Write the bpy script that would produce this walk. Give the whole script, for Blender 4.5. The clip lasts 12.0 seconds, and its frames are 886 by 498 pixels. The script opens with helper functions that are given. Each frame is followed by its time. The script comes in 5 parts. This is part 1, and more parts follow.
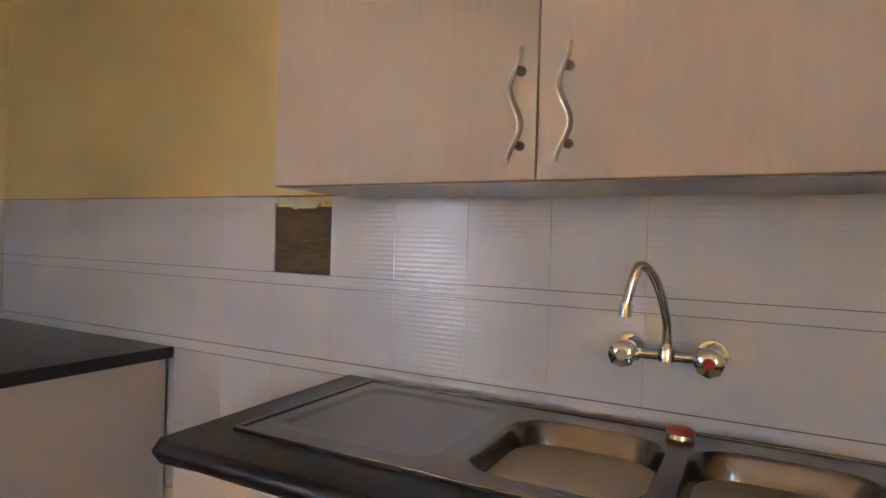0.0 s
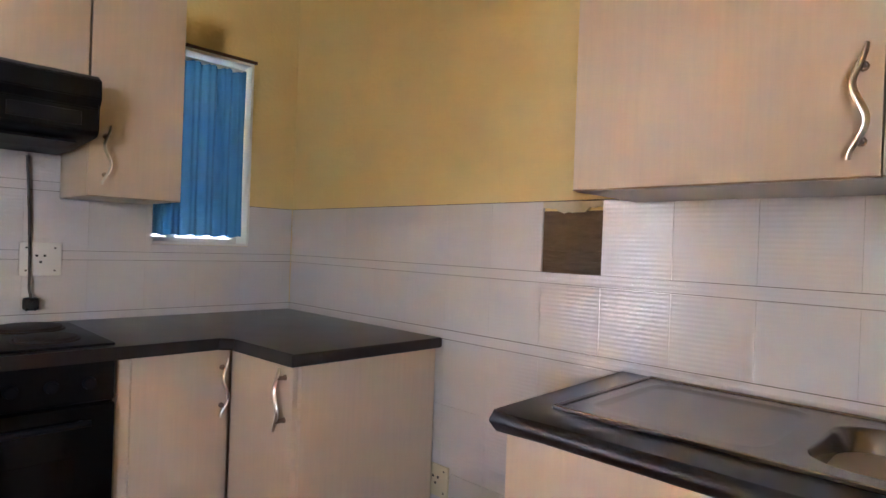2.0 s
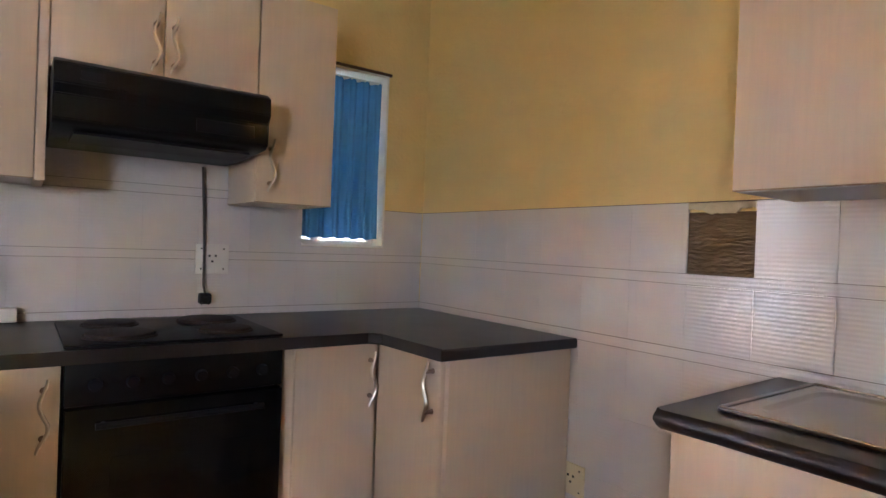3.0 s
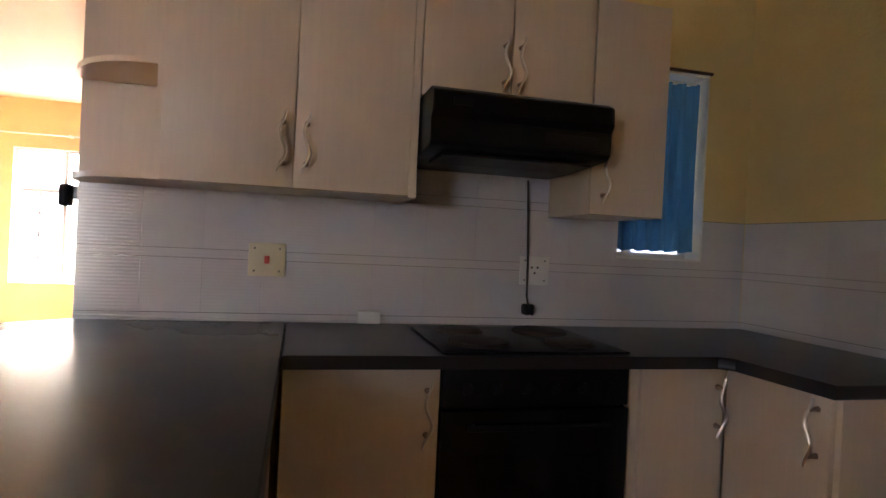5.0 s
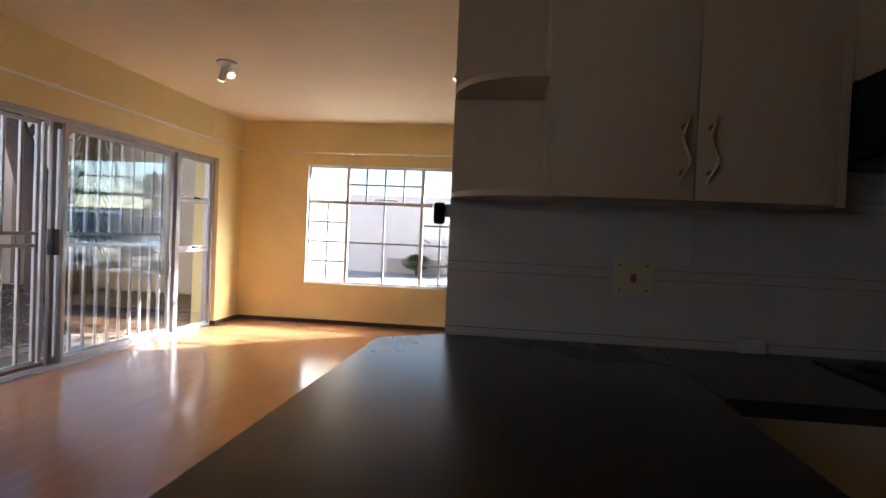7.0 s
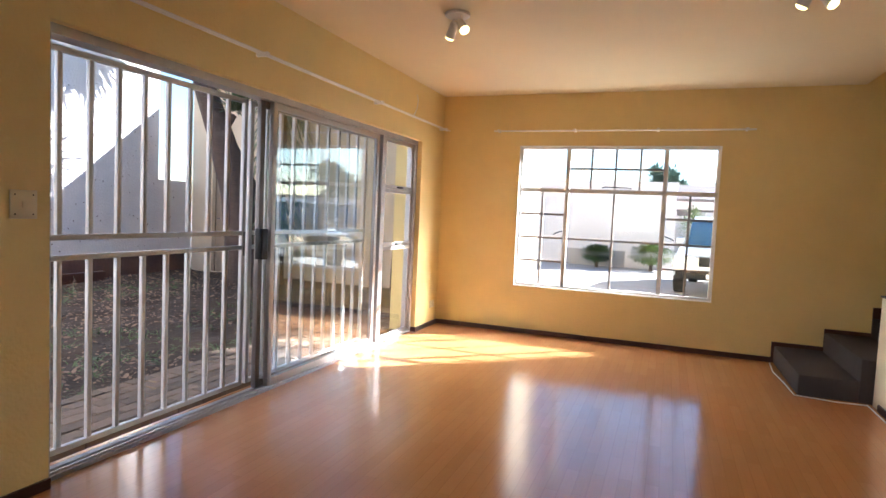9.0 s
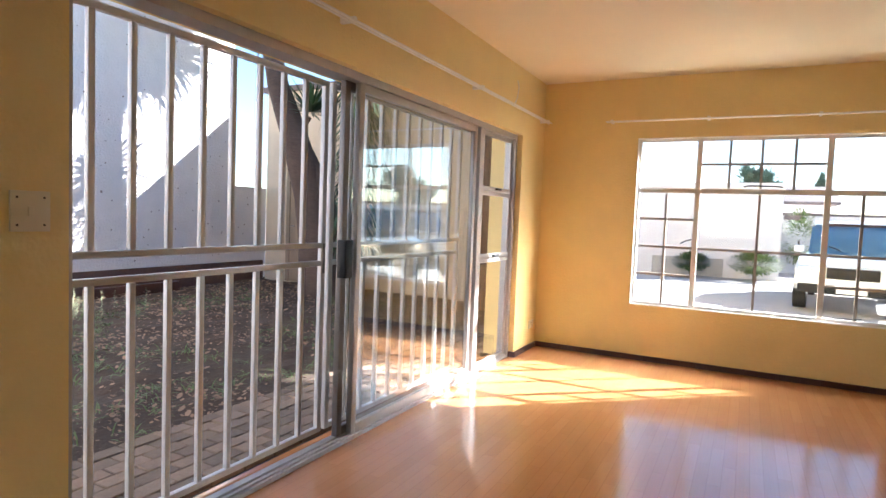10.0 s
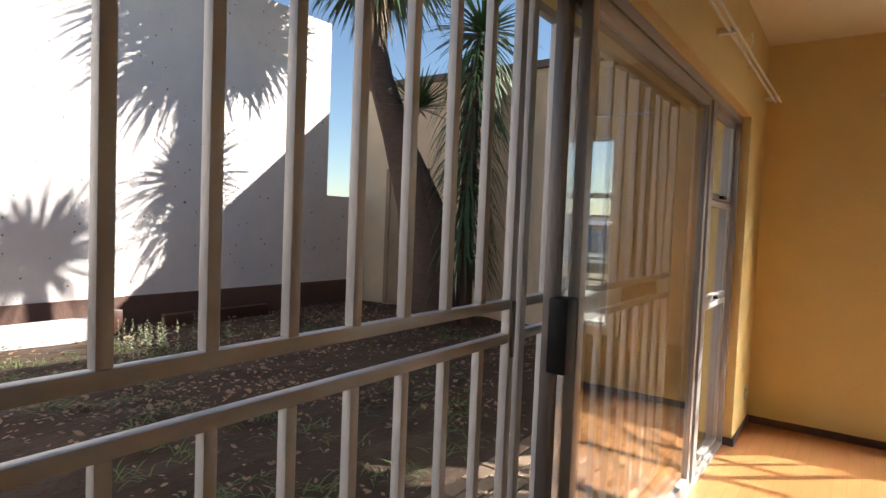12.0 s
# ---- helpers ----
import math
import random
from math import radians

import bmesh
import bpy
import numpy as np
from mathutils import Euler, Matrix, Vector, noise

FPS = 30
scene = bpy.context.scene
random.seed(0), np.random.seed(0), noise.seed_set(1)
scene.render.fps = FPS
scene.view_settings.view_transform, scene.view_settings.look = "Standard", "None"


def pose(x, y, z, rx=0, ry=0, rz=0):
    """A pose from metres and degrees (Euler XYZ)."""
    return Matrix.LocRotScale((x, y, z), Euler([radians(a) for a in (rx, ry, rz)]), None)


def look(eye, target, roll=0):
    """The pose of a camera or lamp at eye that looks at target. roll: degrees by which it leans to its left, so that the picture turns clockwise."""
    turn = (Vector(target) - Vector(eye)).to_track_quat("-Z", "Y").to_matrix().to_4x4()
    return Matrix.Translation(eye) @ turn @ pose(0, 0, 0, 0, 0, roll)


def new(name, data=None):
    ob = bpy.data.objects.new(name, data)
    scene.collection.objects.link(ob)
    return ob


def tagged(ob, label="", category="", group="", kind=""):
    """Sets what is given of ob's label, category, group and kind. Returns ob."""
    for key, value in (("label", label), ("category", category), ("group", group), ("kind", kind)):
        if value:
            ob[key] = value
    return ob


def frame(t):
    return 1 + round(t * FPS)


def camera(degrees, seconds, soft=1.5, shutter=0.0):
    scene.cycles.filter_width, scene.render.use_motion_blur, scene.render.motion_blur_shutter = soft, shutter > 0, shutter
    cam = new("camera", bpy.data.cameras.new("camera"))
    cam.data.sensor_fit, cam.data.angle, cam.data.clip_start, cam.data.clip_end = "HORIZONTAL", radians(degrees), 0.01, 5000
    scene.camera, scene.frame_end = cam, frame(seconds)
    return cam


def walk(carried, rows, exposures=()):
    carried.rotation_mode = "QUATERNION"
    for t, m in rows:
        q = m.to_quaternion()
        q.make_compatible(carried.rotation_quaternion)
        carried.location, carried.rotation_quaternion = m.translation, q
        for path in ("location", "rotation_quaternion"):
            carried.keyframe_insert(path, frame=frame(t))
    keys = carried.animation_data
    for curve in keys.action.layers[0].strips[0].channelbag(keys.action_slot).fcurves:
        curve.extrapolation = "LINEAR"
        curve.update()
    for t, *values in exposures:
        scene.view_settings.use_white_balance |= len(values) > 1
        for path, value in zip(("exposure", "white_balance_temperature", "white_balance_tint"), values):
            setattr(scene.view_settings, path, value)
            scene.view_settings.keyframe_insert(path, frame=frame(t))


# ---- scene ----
cam = camera(74.2, 12.0)
PATH = [
    (0, (-0.194, 0.567, 1.251), (-1.128, 2.335, 1.226), 1.7),
    (0.5, (-0.245, 0.52, 1.255), (-1.289, 2.226, 1.233), 2.1),
    (1, (-0.283, 0.467, 1.24), (-1.446, 2.094, 1.231), 2.2),
    (1.5, (-0.325, 0.395, 1.223), (-1.606, 1.932, 1.219), 2.2),
    (2, (-0.353, 0.326, 1.217), (-1.755, 1.753, 1.209), 2.1),
    (2.5, (-0.376, 0.249, 1.208), (-1.887, 1.559, 1.203), 2.2),
    (3, (-0.391, 0.183, 1.206), (-2.011, 1.356, 1.197), 2.2),
    (3.2, (-0.392, 0.148, 1.213), (-2.053, 1.261, 1.196), 2.0),
    (5, (-0.603, -0.129, 1.207), (-2.543, 0.356, 1.193), 2.8),
    (5.5, (-0.633, -0.186, 1.208), (-2.612, 0.107, 1.189), 2.7),
    (6, (-0.669, -0.27, 1.204), (-2.666, -0.155, 1.18), 2.6),
    (6.5, (-0.702, -0.414, 1.22), (-2.7, -0.487, 1.188), 2.4),
    (7, (-0.807, -0.643, 1.236), (-2.794, -0.866, 1.19), 2.5),
    (7.2, (-0.873, -0.774, 1.256), (-2.857, -1.02, 1.184), 2.6),
    (8.8, (-1.729, -1.578, 1.294), (-3.608, -2.251, 1.177), 2.5),
    (9, (-1.888, -1.729, 1.315), (-3.752, -2.442, 1.191), 2.6),
    (9.5, (-2.206, -2.016, 1.34), (-4.017, -2.853, 1.207), 2.6),
    (10, (-2.571, -2.356, 1.304), (-4.342, -3.277, 1.19), 2.2),
    (10.5, (-2.906, -2.699, 1.288), (-4.648, -3.676, 1.185), 2.1),
    (11, (-3.209, -3.049, 1.3), (-4.91, -4.096, 1.199), 2.1),
    (11.5, (-3.477, -3.362, 1.318), (-5.148, -4.458, 1.219), 2.1),
    (12, (-3.66, -3.651, 1.346), (-5.286, -4.812, 1.253), 2.3),
]
EXPOSURES = [(0, 5.85, 5150, 13), (1.0, 6.3, 5150, 12), (2.5, 6.3, 5150, 13), (3.0, 6.05, 5200, 13), (5.0, 4.9, 5350, 15),
             (5.5, 3.65, 5450, 14), (6.0, 3.05, 5450, 13), (6.5, 2.75, 5400, 11), (7.2, 2.6, 5350, 11), (9.0, 2.9, 5600, 9),
             (9.5, 3.1, 5650, 9), (10.0, 2.95, 5700, 9), (10.5, 2.7, 5750, 9), (11.0, 2.4, 5850, 9), (11.5, 2.2, 5950, 9), (12.0, 1.65, 6350, 9)]
walk(cam, [(t, look(eye, target, roll)) for t, eye, target, roll in PATH], EXPOSURES)

# ---- light: a low winter afternoon sun from the north-west and a clear sky ----
SUN_TO = Vector((-0.66, 0.75, 0.57)).normalized()      # towards the sun
world = bpy.data.worlds.new("world")
scene.world = world
world.use_nodes = True
wn = world.node_tree.nodes
sky = wn.new("ShaderNodeTexSky")
sky.sky_type = "NISHITA"
sky.sun_disc = False
sky.dust_density, sky.ozone_density = 0.25, 2.0
sky.sun_elevation = math.asin(SUN_TO.z)
sky.sun_rotation = math.atan2(SUN_TO.x, SUN_TO.y)
wn["Background"].inputs["Strength"].default_value = 0.055
world.node_tree.links.new(sky.outputs[0], wn["Background"].inputs["Color"])
sun = new("sun", bpy.data.lights.new("sun", "SUN"))
sun.data.energy, sun.data.angle, sun.data.color = 5.0, radians(0.5), (1.0, 0.95, 0.87)
sun.matrix_world = look(SUN_TO * 40, (0, 0, 0))
skylight = new("east_window_light", bpy.data.lights.new("east_window_light", "AREA"))      # the sky in the east window's opening
skylight.data.shape, skylight.data.size, skylight.data.size_y = "RECTANGLE", 1.1, 0.92
skylight.data.energy, skylight.data.color = 0.45, (0.95, 0.96, 1.0)
skylight.matrix_world = look((1.75, -2.7, 1.56), (0, -2.7, 1.56))


# ---- materials ----
def material(name, color, rough=0.5, metal=0.0, grain=0.0, scale=8.0, stretch=(1, 1, 1), bump=0.0, bump_scale=60.0,
             spots=0.0, coat=0.0, vary=0.0, spec=0.5):
    """A principled material with two scales of colour variation, fine relief and roughness variation."""
    m = bpy.data.materials.new(name)
    m.use_nodes = True
    n, l = m.node_tree.nodes, m.node_tree.links
    b = n["Principled BSDF"]
    b.inputs["Roughness"].default_value = rough
    b.inputs["Metallic"].default_value = metal
    b.inputs["Coat Weight"].default_value = coat
    b.inputs["Coat Roughness"].default_value = 0.12
    b.inputs["Specular IOR Level"].default_value = spec
    b.inputs["Base Color"].default_value = (*color, 1)
    co = n.new("ShaderNodeTexCoord")
    mp = n.new("ShaderNodeMapping")
    mp.inputs["Scale"].default_value = stretch
    l.new(co.outputs["Object"], mp.inputs["Vector"])
    out = None
    if grain or spots or vary:
        t1 = n.new("ShaderNodeTexNoise")
        t1.inputs["Scale"].default_value = scale
        t1.inputs["Detail"].default_value = 6
        t1.inputs["Roughness"].default_value = 0.6
        l.new(mp.outputs[0], t1.inputs["Vector"])
        t2 = n.new("ShaderNodeTexNoise")
        t2.inputs["Scale"].default_value = 1.3
        t2.inputs["Detail"].default_value = 3
        l.new(co.outputs["Object"], t2.inputs["Vector"])
        add = n.new("ShaderNodeMath")
        add.operation = "ADD"
        l.new(t1.outputs["Fac"], add.inputs[0])
        l.new(t2.outputs["Fac"], add.inputs[1])
        mr = n.new("ShaderNodeMapRange")
        mr.inputs["From Min"].default_value, mr.inputs["From Max"].default_value = 0.6, 1.4
        mr.inputs["To Min"].default_value, mr.inputs["To Max"].default_value = 1 - grain, 1 + grain
        l.new(add.outputs[0], mr.inputs["Value"])
        val = mr.outputs[0]
        if vary:
            oi = n.new("ShaderNodeObjectInfo")
            mr2 = n.new("ShaderNodeMapRange")
            mr2.inputs["To Min"].default_value, mr2.inputs["To Max"].default_value = 1 - vary, 1 + vary
            l.new(oi.outputs["Random"], mr2.inputs["Value"])
            mu = n.new("ShaderNodeMath")
            mu.operation = "MULTIPLY"
            l.new(val, mu.inputs[0])
            l.new(mr2.outputs[0], mu.inputs[1])
            val = mu.outputs[0]
        mix = n.new("ShaderNodeVectorMath")
        mix.operation = "SCALE"
        mix.inputs[0].default_value = color
        l.new(val, mix.inputs["Scale"])
        l.new(mix.outputs[0], b.inputs["Base Color"])
        rr = n.new("ShaderNodeMapRange")
        rr.inputs["From Min"].default_value, rr.inputs["From Max"].default_value = 0.6, 1.4
        rr.inputs["To Min"].default_value, rr.inputs["To Max"].default_value = max(0.02, rough - 0.06), min(1, rough + 0.08)
        l.new(add.outputs[0], rr.inputs["Value"])
        l.new(rr.outputs[0], b.inputs["Roughness"])
    if bump:
        t3 = n.new("ShaderNodeTexNoise")
        t3.inputs["Scale"].default_value = bump_scale
        t3.inputs["Detail"].default_value = 4
        l.new(mp.outputs[0], t3.inputs["Vector"])
        bp = n.new("ShaderNodeBump")
        bp.inputs["Strength"].default_value = bump
        bp.inputs["Distance"].default_value = 0.01
        l.new(t3.outputs["Fac"], bp.inputs["Height"])
        l.new(bp.outputs[0], b.inputs["Normal"])
    return m


YELLOW = material("yellow_wall_paint", (0.78, 0.60, 0.25), 0.6, grain=0.05, scale=5, bump=0.35, bump_scale=55)
CEIL = material("ceiling_paint", (0.80, 0.69, 0.47), 0.8, grain=0.03, scale=3, bump=0.08, bump_scale=30)
WHITE = material("white_paint", (0.8, 0.78, 0.74), 0.45, grain=0.04, scale=12, bump=0.05)
PARAPET = material("cream_wall_paint", (0.80, 0.72, 0.55), 0.6, grain=0.04, scale=6, bump=0.2, bump_scale=45)
FRAME = material("bronze_aluminium", (0.42, 0.40, 0.39), 0.4, metal=0.6, grain=0.08, scale=20)
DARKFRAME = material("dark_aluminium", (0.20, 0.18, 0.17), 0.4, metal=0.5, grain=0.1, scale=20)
GATE = material("white_gate_enamel", (0.60, 0.575, 0.55), 0.35, grain=0.06, scale=25, bump=0.06, bump_scale=90)
# window steel darkened in colour to show the bars' shaded inner side
BARS = material("shade_dark_bar_paint", (0.36, 0.32, 0.28), 0.5, grain=0.1, scale=25)
STEELWHITE = material("white_window_steel", (0.70, 0.68, 0.64), 0.4, grain=0.05, scale=20)
MELAMINE = material("maple_melamine", (0.66, 0.53, 0.40), 0.38, grain=0.06, scale=14, stretch=(6, 6, 0.35), bump=0.03, bump_scale=40)
CABWHITE = material("white_melamine", (0.74, 0.72, 0.69), 0.4, grain=0.03)
EDGE = material("brown_edging", (0.36, 0.24, 0.14), 0.5, grain=0.08)
GRANITE = material("dark_laminate", (0.022, 0.016, 0.015), 0.31, grain=0.08, scale=1.5)
STEEL = material("brushed_steel", (0.25, 0.225, 0.205), 0.22, metal=1.0, grain=0.06, scale=30, stretch=(1, 14, 1), bump=0.02, bump_scale=60)
CHROME = material("chrome", (0.80, 0.80, 0.80), 0.08, metal=1.0)
POST = material("brown_handle_post", (0.30, 0.21, 0.15), 0.4, metal=0.4, grain=0.1)
NICKEL = material("satin_nickel", (0.74, 0.68, 0.60), 0.32, metal=1.0, grain=0.04)
BLACK = material("black_enamel", (0.004, 0.004, 0.004), 0.4, grain=0.1, spec=0.25)
BLACKGLASS = material("black_oven_glass", (0.003, 0.003, 0.003), 0.15, grain=0.1, spec=0.3)
BLACKPLASTIC = material("black_plastic", (0.007, 0.007, 0.008), 0.5, grain=0.1, spec=0.3)
PLATE = material("hob_plate_iron", (0.05, 0.036, 0.028), 0.6, metal=0.3, grain=0.3, scale=40, bump=0.1)
IVORY = material("ivory_plastic", (0.72, 0.64, 0.44), 0.4, grain=0.03)
RED = material("red_plastic", (0.5, 0.05, 0.02), 0.35)
BROWNWOOD = material("dark_skirting_wood", (0.060, 0.020, 0.012), 0.4, grain=0.2, scale=20, stretch=(1, 1, 6))
CARPET = material("grey_carpet", (0.060, 0.052, 0.055), 0.95, grain=0.3, scale=120, bump=0.6, bump_scale=200)
ADHESIVE = material("brown_tile_adhesive", (0.16, 0.105, 0.055), 0.9, grain=0.3, scale=14, stretch=(1, 1, 4), bump=0.8, bump_scale=35)
PLASTER = material("chipped_plaster", (0.62, 0.54, 0.38), 0.9, grain=0.12, scale=30, bump=0.5, bump_scale=60)
GROUT = material("pale_grout", (0.66, 0.62, 0.61), 0.7, grain=0.1, scale=50)
STRIPDARK = material("dark_tile_line", (0.12, 0.085, 0.065), 0.5, grain=0.3, scale=30)
CORD = material("white_cable", (0.72, 0.70, 0.66), 0.5)
DARKCORD = material("dark_cable", (0.05, 0.035, 0.03), 0.5)
BULB = material("lit_reflector_bulb", (0.85, 0.70, 0.30), 0.2)
BULB.node_tree.nodes["Principled BSDF"].inputs["Emission Color"].default_value = (1.0, 0.72, 0.22, 1)
BULB.node_tree.nodes["Principled BSDF"].inputs["Emission Strength"].default_value = 1.2
SOIL = material("garden_soil", (0.052, 0.028, 0.014), 0.95, grain=0.45, scale=9, bump=1.0, bump_scale=25)
STUCCO = material("white_stucco", (0.72, 0.66, 0.64), 0.9, grain=0.06, scale=4, bump=0.9, bump_scale=30)
TANSTUCCO = material("tan_stucco", (0.62, 0.50, 0.36), 0.9, grain=0.08, scale=4, bump=0.8, bump_scale=30)
PLINTH = material("dark_face_brick", (0.11, 0.060, 0.045), 0.85, grain=0.25, scale=20, bump=0.5, vary=0.3)
PAVER = material("clay_paver", (0.22, 0.15, 0.10), 0.85, grain=0.2, scale=25, bump=0.5, bump_scale=70, vary=0.25)
ASPHALT = material("pale_paving", (0.42, 0.38, 0.35), 0.9, grain=0.12, scale=3, bump=0.3)
BARK = material("yucca_bark", (0.085, 0.055, 0.042), 0.95, grain=0.35, scale=9, stretch=(1, 1, 5), bump=1.0, bump_scale=14)
LEAF = material("yucca_leaf", (0.045, 0.085, 0.030), 0.5, grain=0.3, scale=3)
DEADLEAF = material("dry_leaf", (0.22, 0.155, 0.09), 0.8, grain=0.3, scale=6)
LITTER = material("fallen_leaf", (0.27, 0.165, 0.10), 0.8, grain=0.6, scale=5)
# distance haze is mixed into this leaf colour: paler and bluer green
FARLEAF = material("haze_tinted_leaf", (0.10, 0.15, 0.11), 0.7, grain=0.3, scale=1)
GRASS = material("weed_green", (0.10, 0.14, 0.04), 0.7, grain=0.3, scale=4)
PALEWEED = material("pale_weed", (0.32, 0.34, 0.20), 0.8, grain=0.2, scale=6)
ROOFTILE = material("grey_roof_tile", (0.16, 0.12, 0.11), 0.8, grain=0.2, scale=8, bump=0.4)
CARPAINT = material("silver_car_paint", (0.60, 0.63, 0.67), 0.3, metal=0.15, coat=1.0)
CARWHITE = material("white_car_paint", (0.75, 0.76, 0.78), 0.3, coat=1.0, grain=0.02)
CARTEAL = material("teal_car_paint", (0.03, 0.30, 0.34), 0.3, coat=1.0, grain=0.05)
# the blue base colour stands in for sky reflected in the glass
CARGLASS = material("sky_tinted_glass", (0.07, 0.14, 0.21), 0.05, grain=0.05)
RUBBER = material("tyre_rubber", (0.015, 0.015, 0.015), 0.8)
WOODDOOR = material("weathered_door", (0.30, 0.22, 0.15), 0.7, grain=0.2, scale=10, stretch=(5, 5, 0.5))


def tile_material():
    """Off-white glazed wall tile with fine horizontal ripples in the glaze."""
    m = material("glazed_wall_tile", (0.69, 0.65, 0.65), 0.16, grain=0.035, scale=6, vary=0.02, spec=0.6)
    n, l = m.node_tree.nodes, m.node_tree.links
    geo = n.new("ShaderNodeNewGeometry")
    wave = n.new("ShaderNodeTexWave")
    wave.wave_type, wave.bands_direction = "BANDS", "Z"
    wave.inputs["Scale"].default_value = 26
    wave.inputs["Distortion"].default_value = 0.6
    wave.inputs["Detail"].default_value = 1
    l.new(geo.outputs["Position"], wave.inputs["Vector"])
    bp = n.new("ShaderNodeBump")
    bp.inputs["Strength"].default_value = 0.11
    bp.inputs["Distance"].default_value = 0.004
    l.new(wave.outputs["Fac"], bp.inputs["Height"])
    l.new(bp.outputs[0], n["Principled BSDF"].inputs["Normal"])
    return m


TILE = tile_material()


def pit_plaster(m):
    """Scattered small chips where the plaster has come away."""
    n, l = m.node_tree.nodes, m.node_tree.links
    b = n["Principled BSDF"]
    co = n.new("ShaderNodeTexCoord")
    warp = n.new("ShaderNodeTexNoise")
    warp.inputs["Scale"].default_value = 14
    mixv = n.new("ShaderNodeVectorMath")
    mixv.operation = "MULTIPLY_ADD"
    mixv.inputs[1].default_value = (0.06, 0.06, 0.06)
    vo = n.new("ShaderNodeTexVoronoi")
    vo.inputs["Scale"].default_value = 7.0
    mr = n.new("ShaderNodeMapRange")
    mr.inputs["From Min"].default_value, mr.inputs["From Max"].default_value = 0.07, 0.11
    mix = n.new("ShaderNodeMix")
    mix.data_type = "RGBA"
    mix.inputs["A"].default_value = (0.24, 0.17, 0.14, 1)
    l.new(co.outputs["Object"], warp.inputs["Vector"])
    l.new(warp.outputs["Color"], mixv.inputs[0])
    l.new(co.outputs["Object"], mixv.inputs[2])
    l.new(mixv.outputs[0], vo.inputs["Vector"])
    l.new(vo.outputs["Distance"], mr.inputs["Value"])
    l.new(mr.outputs[0], mix.inputs["Factor"])
    l.new(b.inputs["Base Color"].links[0].from_socket, mix.inputs["B"])
    l.new(mix.outputs["Result"], b.inputs["Base Color"])
    return m


GARDENSTUCCO = pit_plaster(material("chipped_stucco", (0.72, 0.66, 0.64), 0.9, grain=0.08, scale=4, bump=0.9, bump_scale=30))


def laminate_material():
    """Warm glossy laminate boards along x, with narrow strip-to-strip tone and streaky grain."""
    m = material("laminate_floor", (0.50, 0.215, 0.075), 0.15, grain=0.06, scale=6, stretch=(0.8, 14, 1), spec=0.7)
    n, l = m.node_tree.nodes, m.node_tree.links
    co = n.new("ShaderNodeTexCoord")
    br = n.new("ShaderNodeTexBrick")
    br.inputs["Color1"].default_value = (0.47, 0.215, 0.085, 1)
    br.inputs["Color2"].default_value = (0.51, 0.24, 0.097, 1)
    br.inputs["Mortar"].default_value = (0.42, 0.19, 0.075, 1)
    br.inputs["Scale"].default_value = 1
    br.inputs["Mortar Size"].default_value = 0.0015
    br.inputs["Brick Width"].default_value = 0.55
    br.inputs["Row Height"].default_value = 0.065
    l.new(co.outputs["Object"], br.inputs["Vector"])
    old = n["Principled BSDF"].inputs["Base Color"].links[0].from_node
    l.new(br.outputs["Color"], old.inputs[0])
    return m


LAMINATE = laminate_material()


def glass_material(name, tint=(0.93, 0.96, 0.95), rough=0.0):
    m = bpy.data.materials.new(name)
    m.use_nodes = True
    b = m.node_tree.nodes["Principled BSDF"]
    b.inputs["Base Color"].default_value = (*tint, 1)
    b.inputs["Transmission Weight"].default_value = 1.0
    b.inputs["Roughness"].default_value = rough
    b.inputs["IOR"].default_value = 1.5
    return m


GLASS = glass_material("window_glass")


def curtain_material():
    m = material("blue_curtain_cloth", (0.10, 0.28, 0.55), 0.9, grain=0.12, scale=30, stretch=(1, 1, 0.2))
    n, l = m.node_tree.nodes, m.node_tree.links
    b = n["Principled BSDF"]
    tr = n.new("ShaderNodeBsdfTranslucent")
    tr.inputs["Color"].default_value = (0.05, 0.13, 0.26, 1)
    mix = n.new("ShaderNodeMixShader")
    mix.inputs["Fac"].default_value = 0.4
    l.new(b.outputs[0], mix.inputs[1])
    l.new(tr.outputs[0], mix.inputs[2])
    l.new(mix.outputs[0], n["Material Output"].inputs["Surface"])
    return m


CURTAIN = curtain_material()


# ---- mesh helpers ----
def box(bm, x0, x1, y0, y1, z0, z1, bevel=0.0, seg=2):
    g = bmesh.ops.create_cube(bm, size=1)
    vs = g["verts"]
    bmesh.ops.scale(bm, vec=(abs(x1 - x0), abs(y1 - y0), abs(z1 - z0)), verts=vs)
    bmesh.ops.translate(bm, vec=((x0 + x1) / 2, (y0 + y1) / 2, (z0 + z1) / 2), verts=vs)
    if bevel:
        es = list({e for v in vs for e in v.link_edges})
        bmesh.ops.bevel(bm, geom=es, offset=bevel, segments=seg, affect="EDGES", profile=0.5)


def tube(bm, pts, r, sides=10, flat=1.0, caps=True):
    """A tube through pts; r is one radius or one for each point; flat squeezes it along one side."""
    pts = [Vector(p) for p in pts]
    rs = r if isinstance(r, (list, tuple)) else [r] * len(pts)
    rings, up = [], None
    for i, p in enumerate(pts):
        d = (pts[min(i + 1, len(pts) - 1)] - pts[max(i - 1, 0)]).normalized()
        if up is None:
            up = d.orthogonal().normalized()
        up = (up - d * up.dot(d)).normalized()
        side = d.cross(up)
        rings.append([bm.verts.new(p + (up * math.cos(a) + side * math.sin(a) * flat) * rs[i])
                      for a in [2 * math.pi * k / sides for k in range(sides)]])
    for a, b in zip(rings, rings[1:]):
        for k in range(sides):
            bm.faces.new((a[k], a[(k + 1) % sides], b[(k + 1) % sides], b[k]))
    if caps:
        bm.faces.new(rings[0][::-1])
        bm.faces.new(rings[-1])


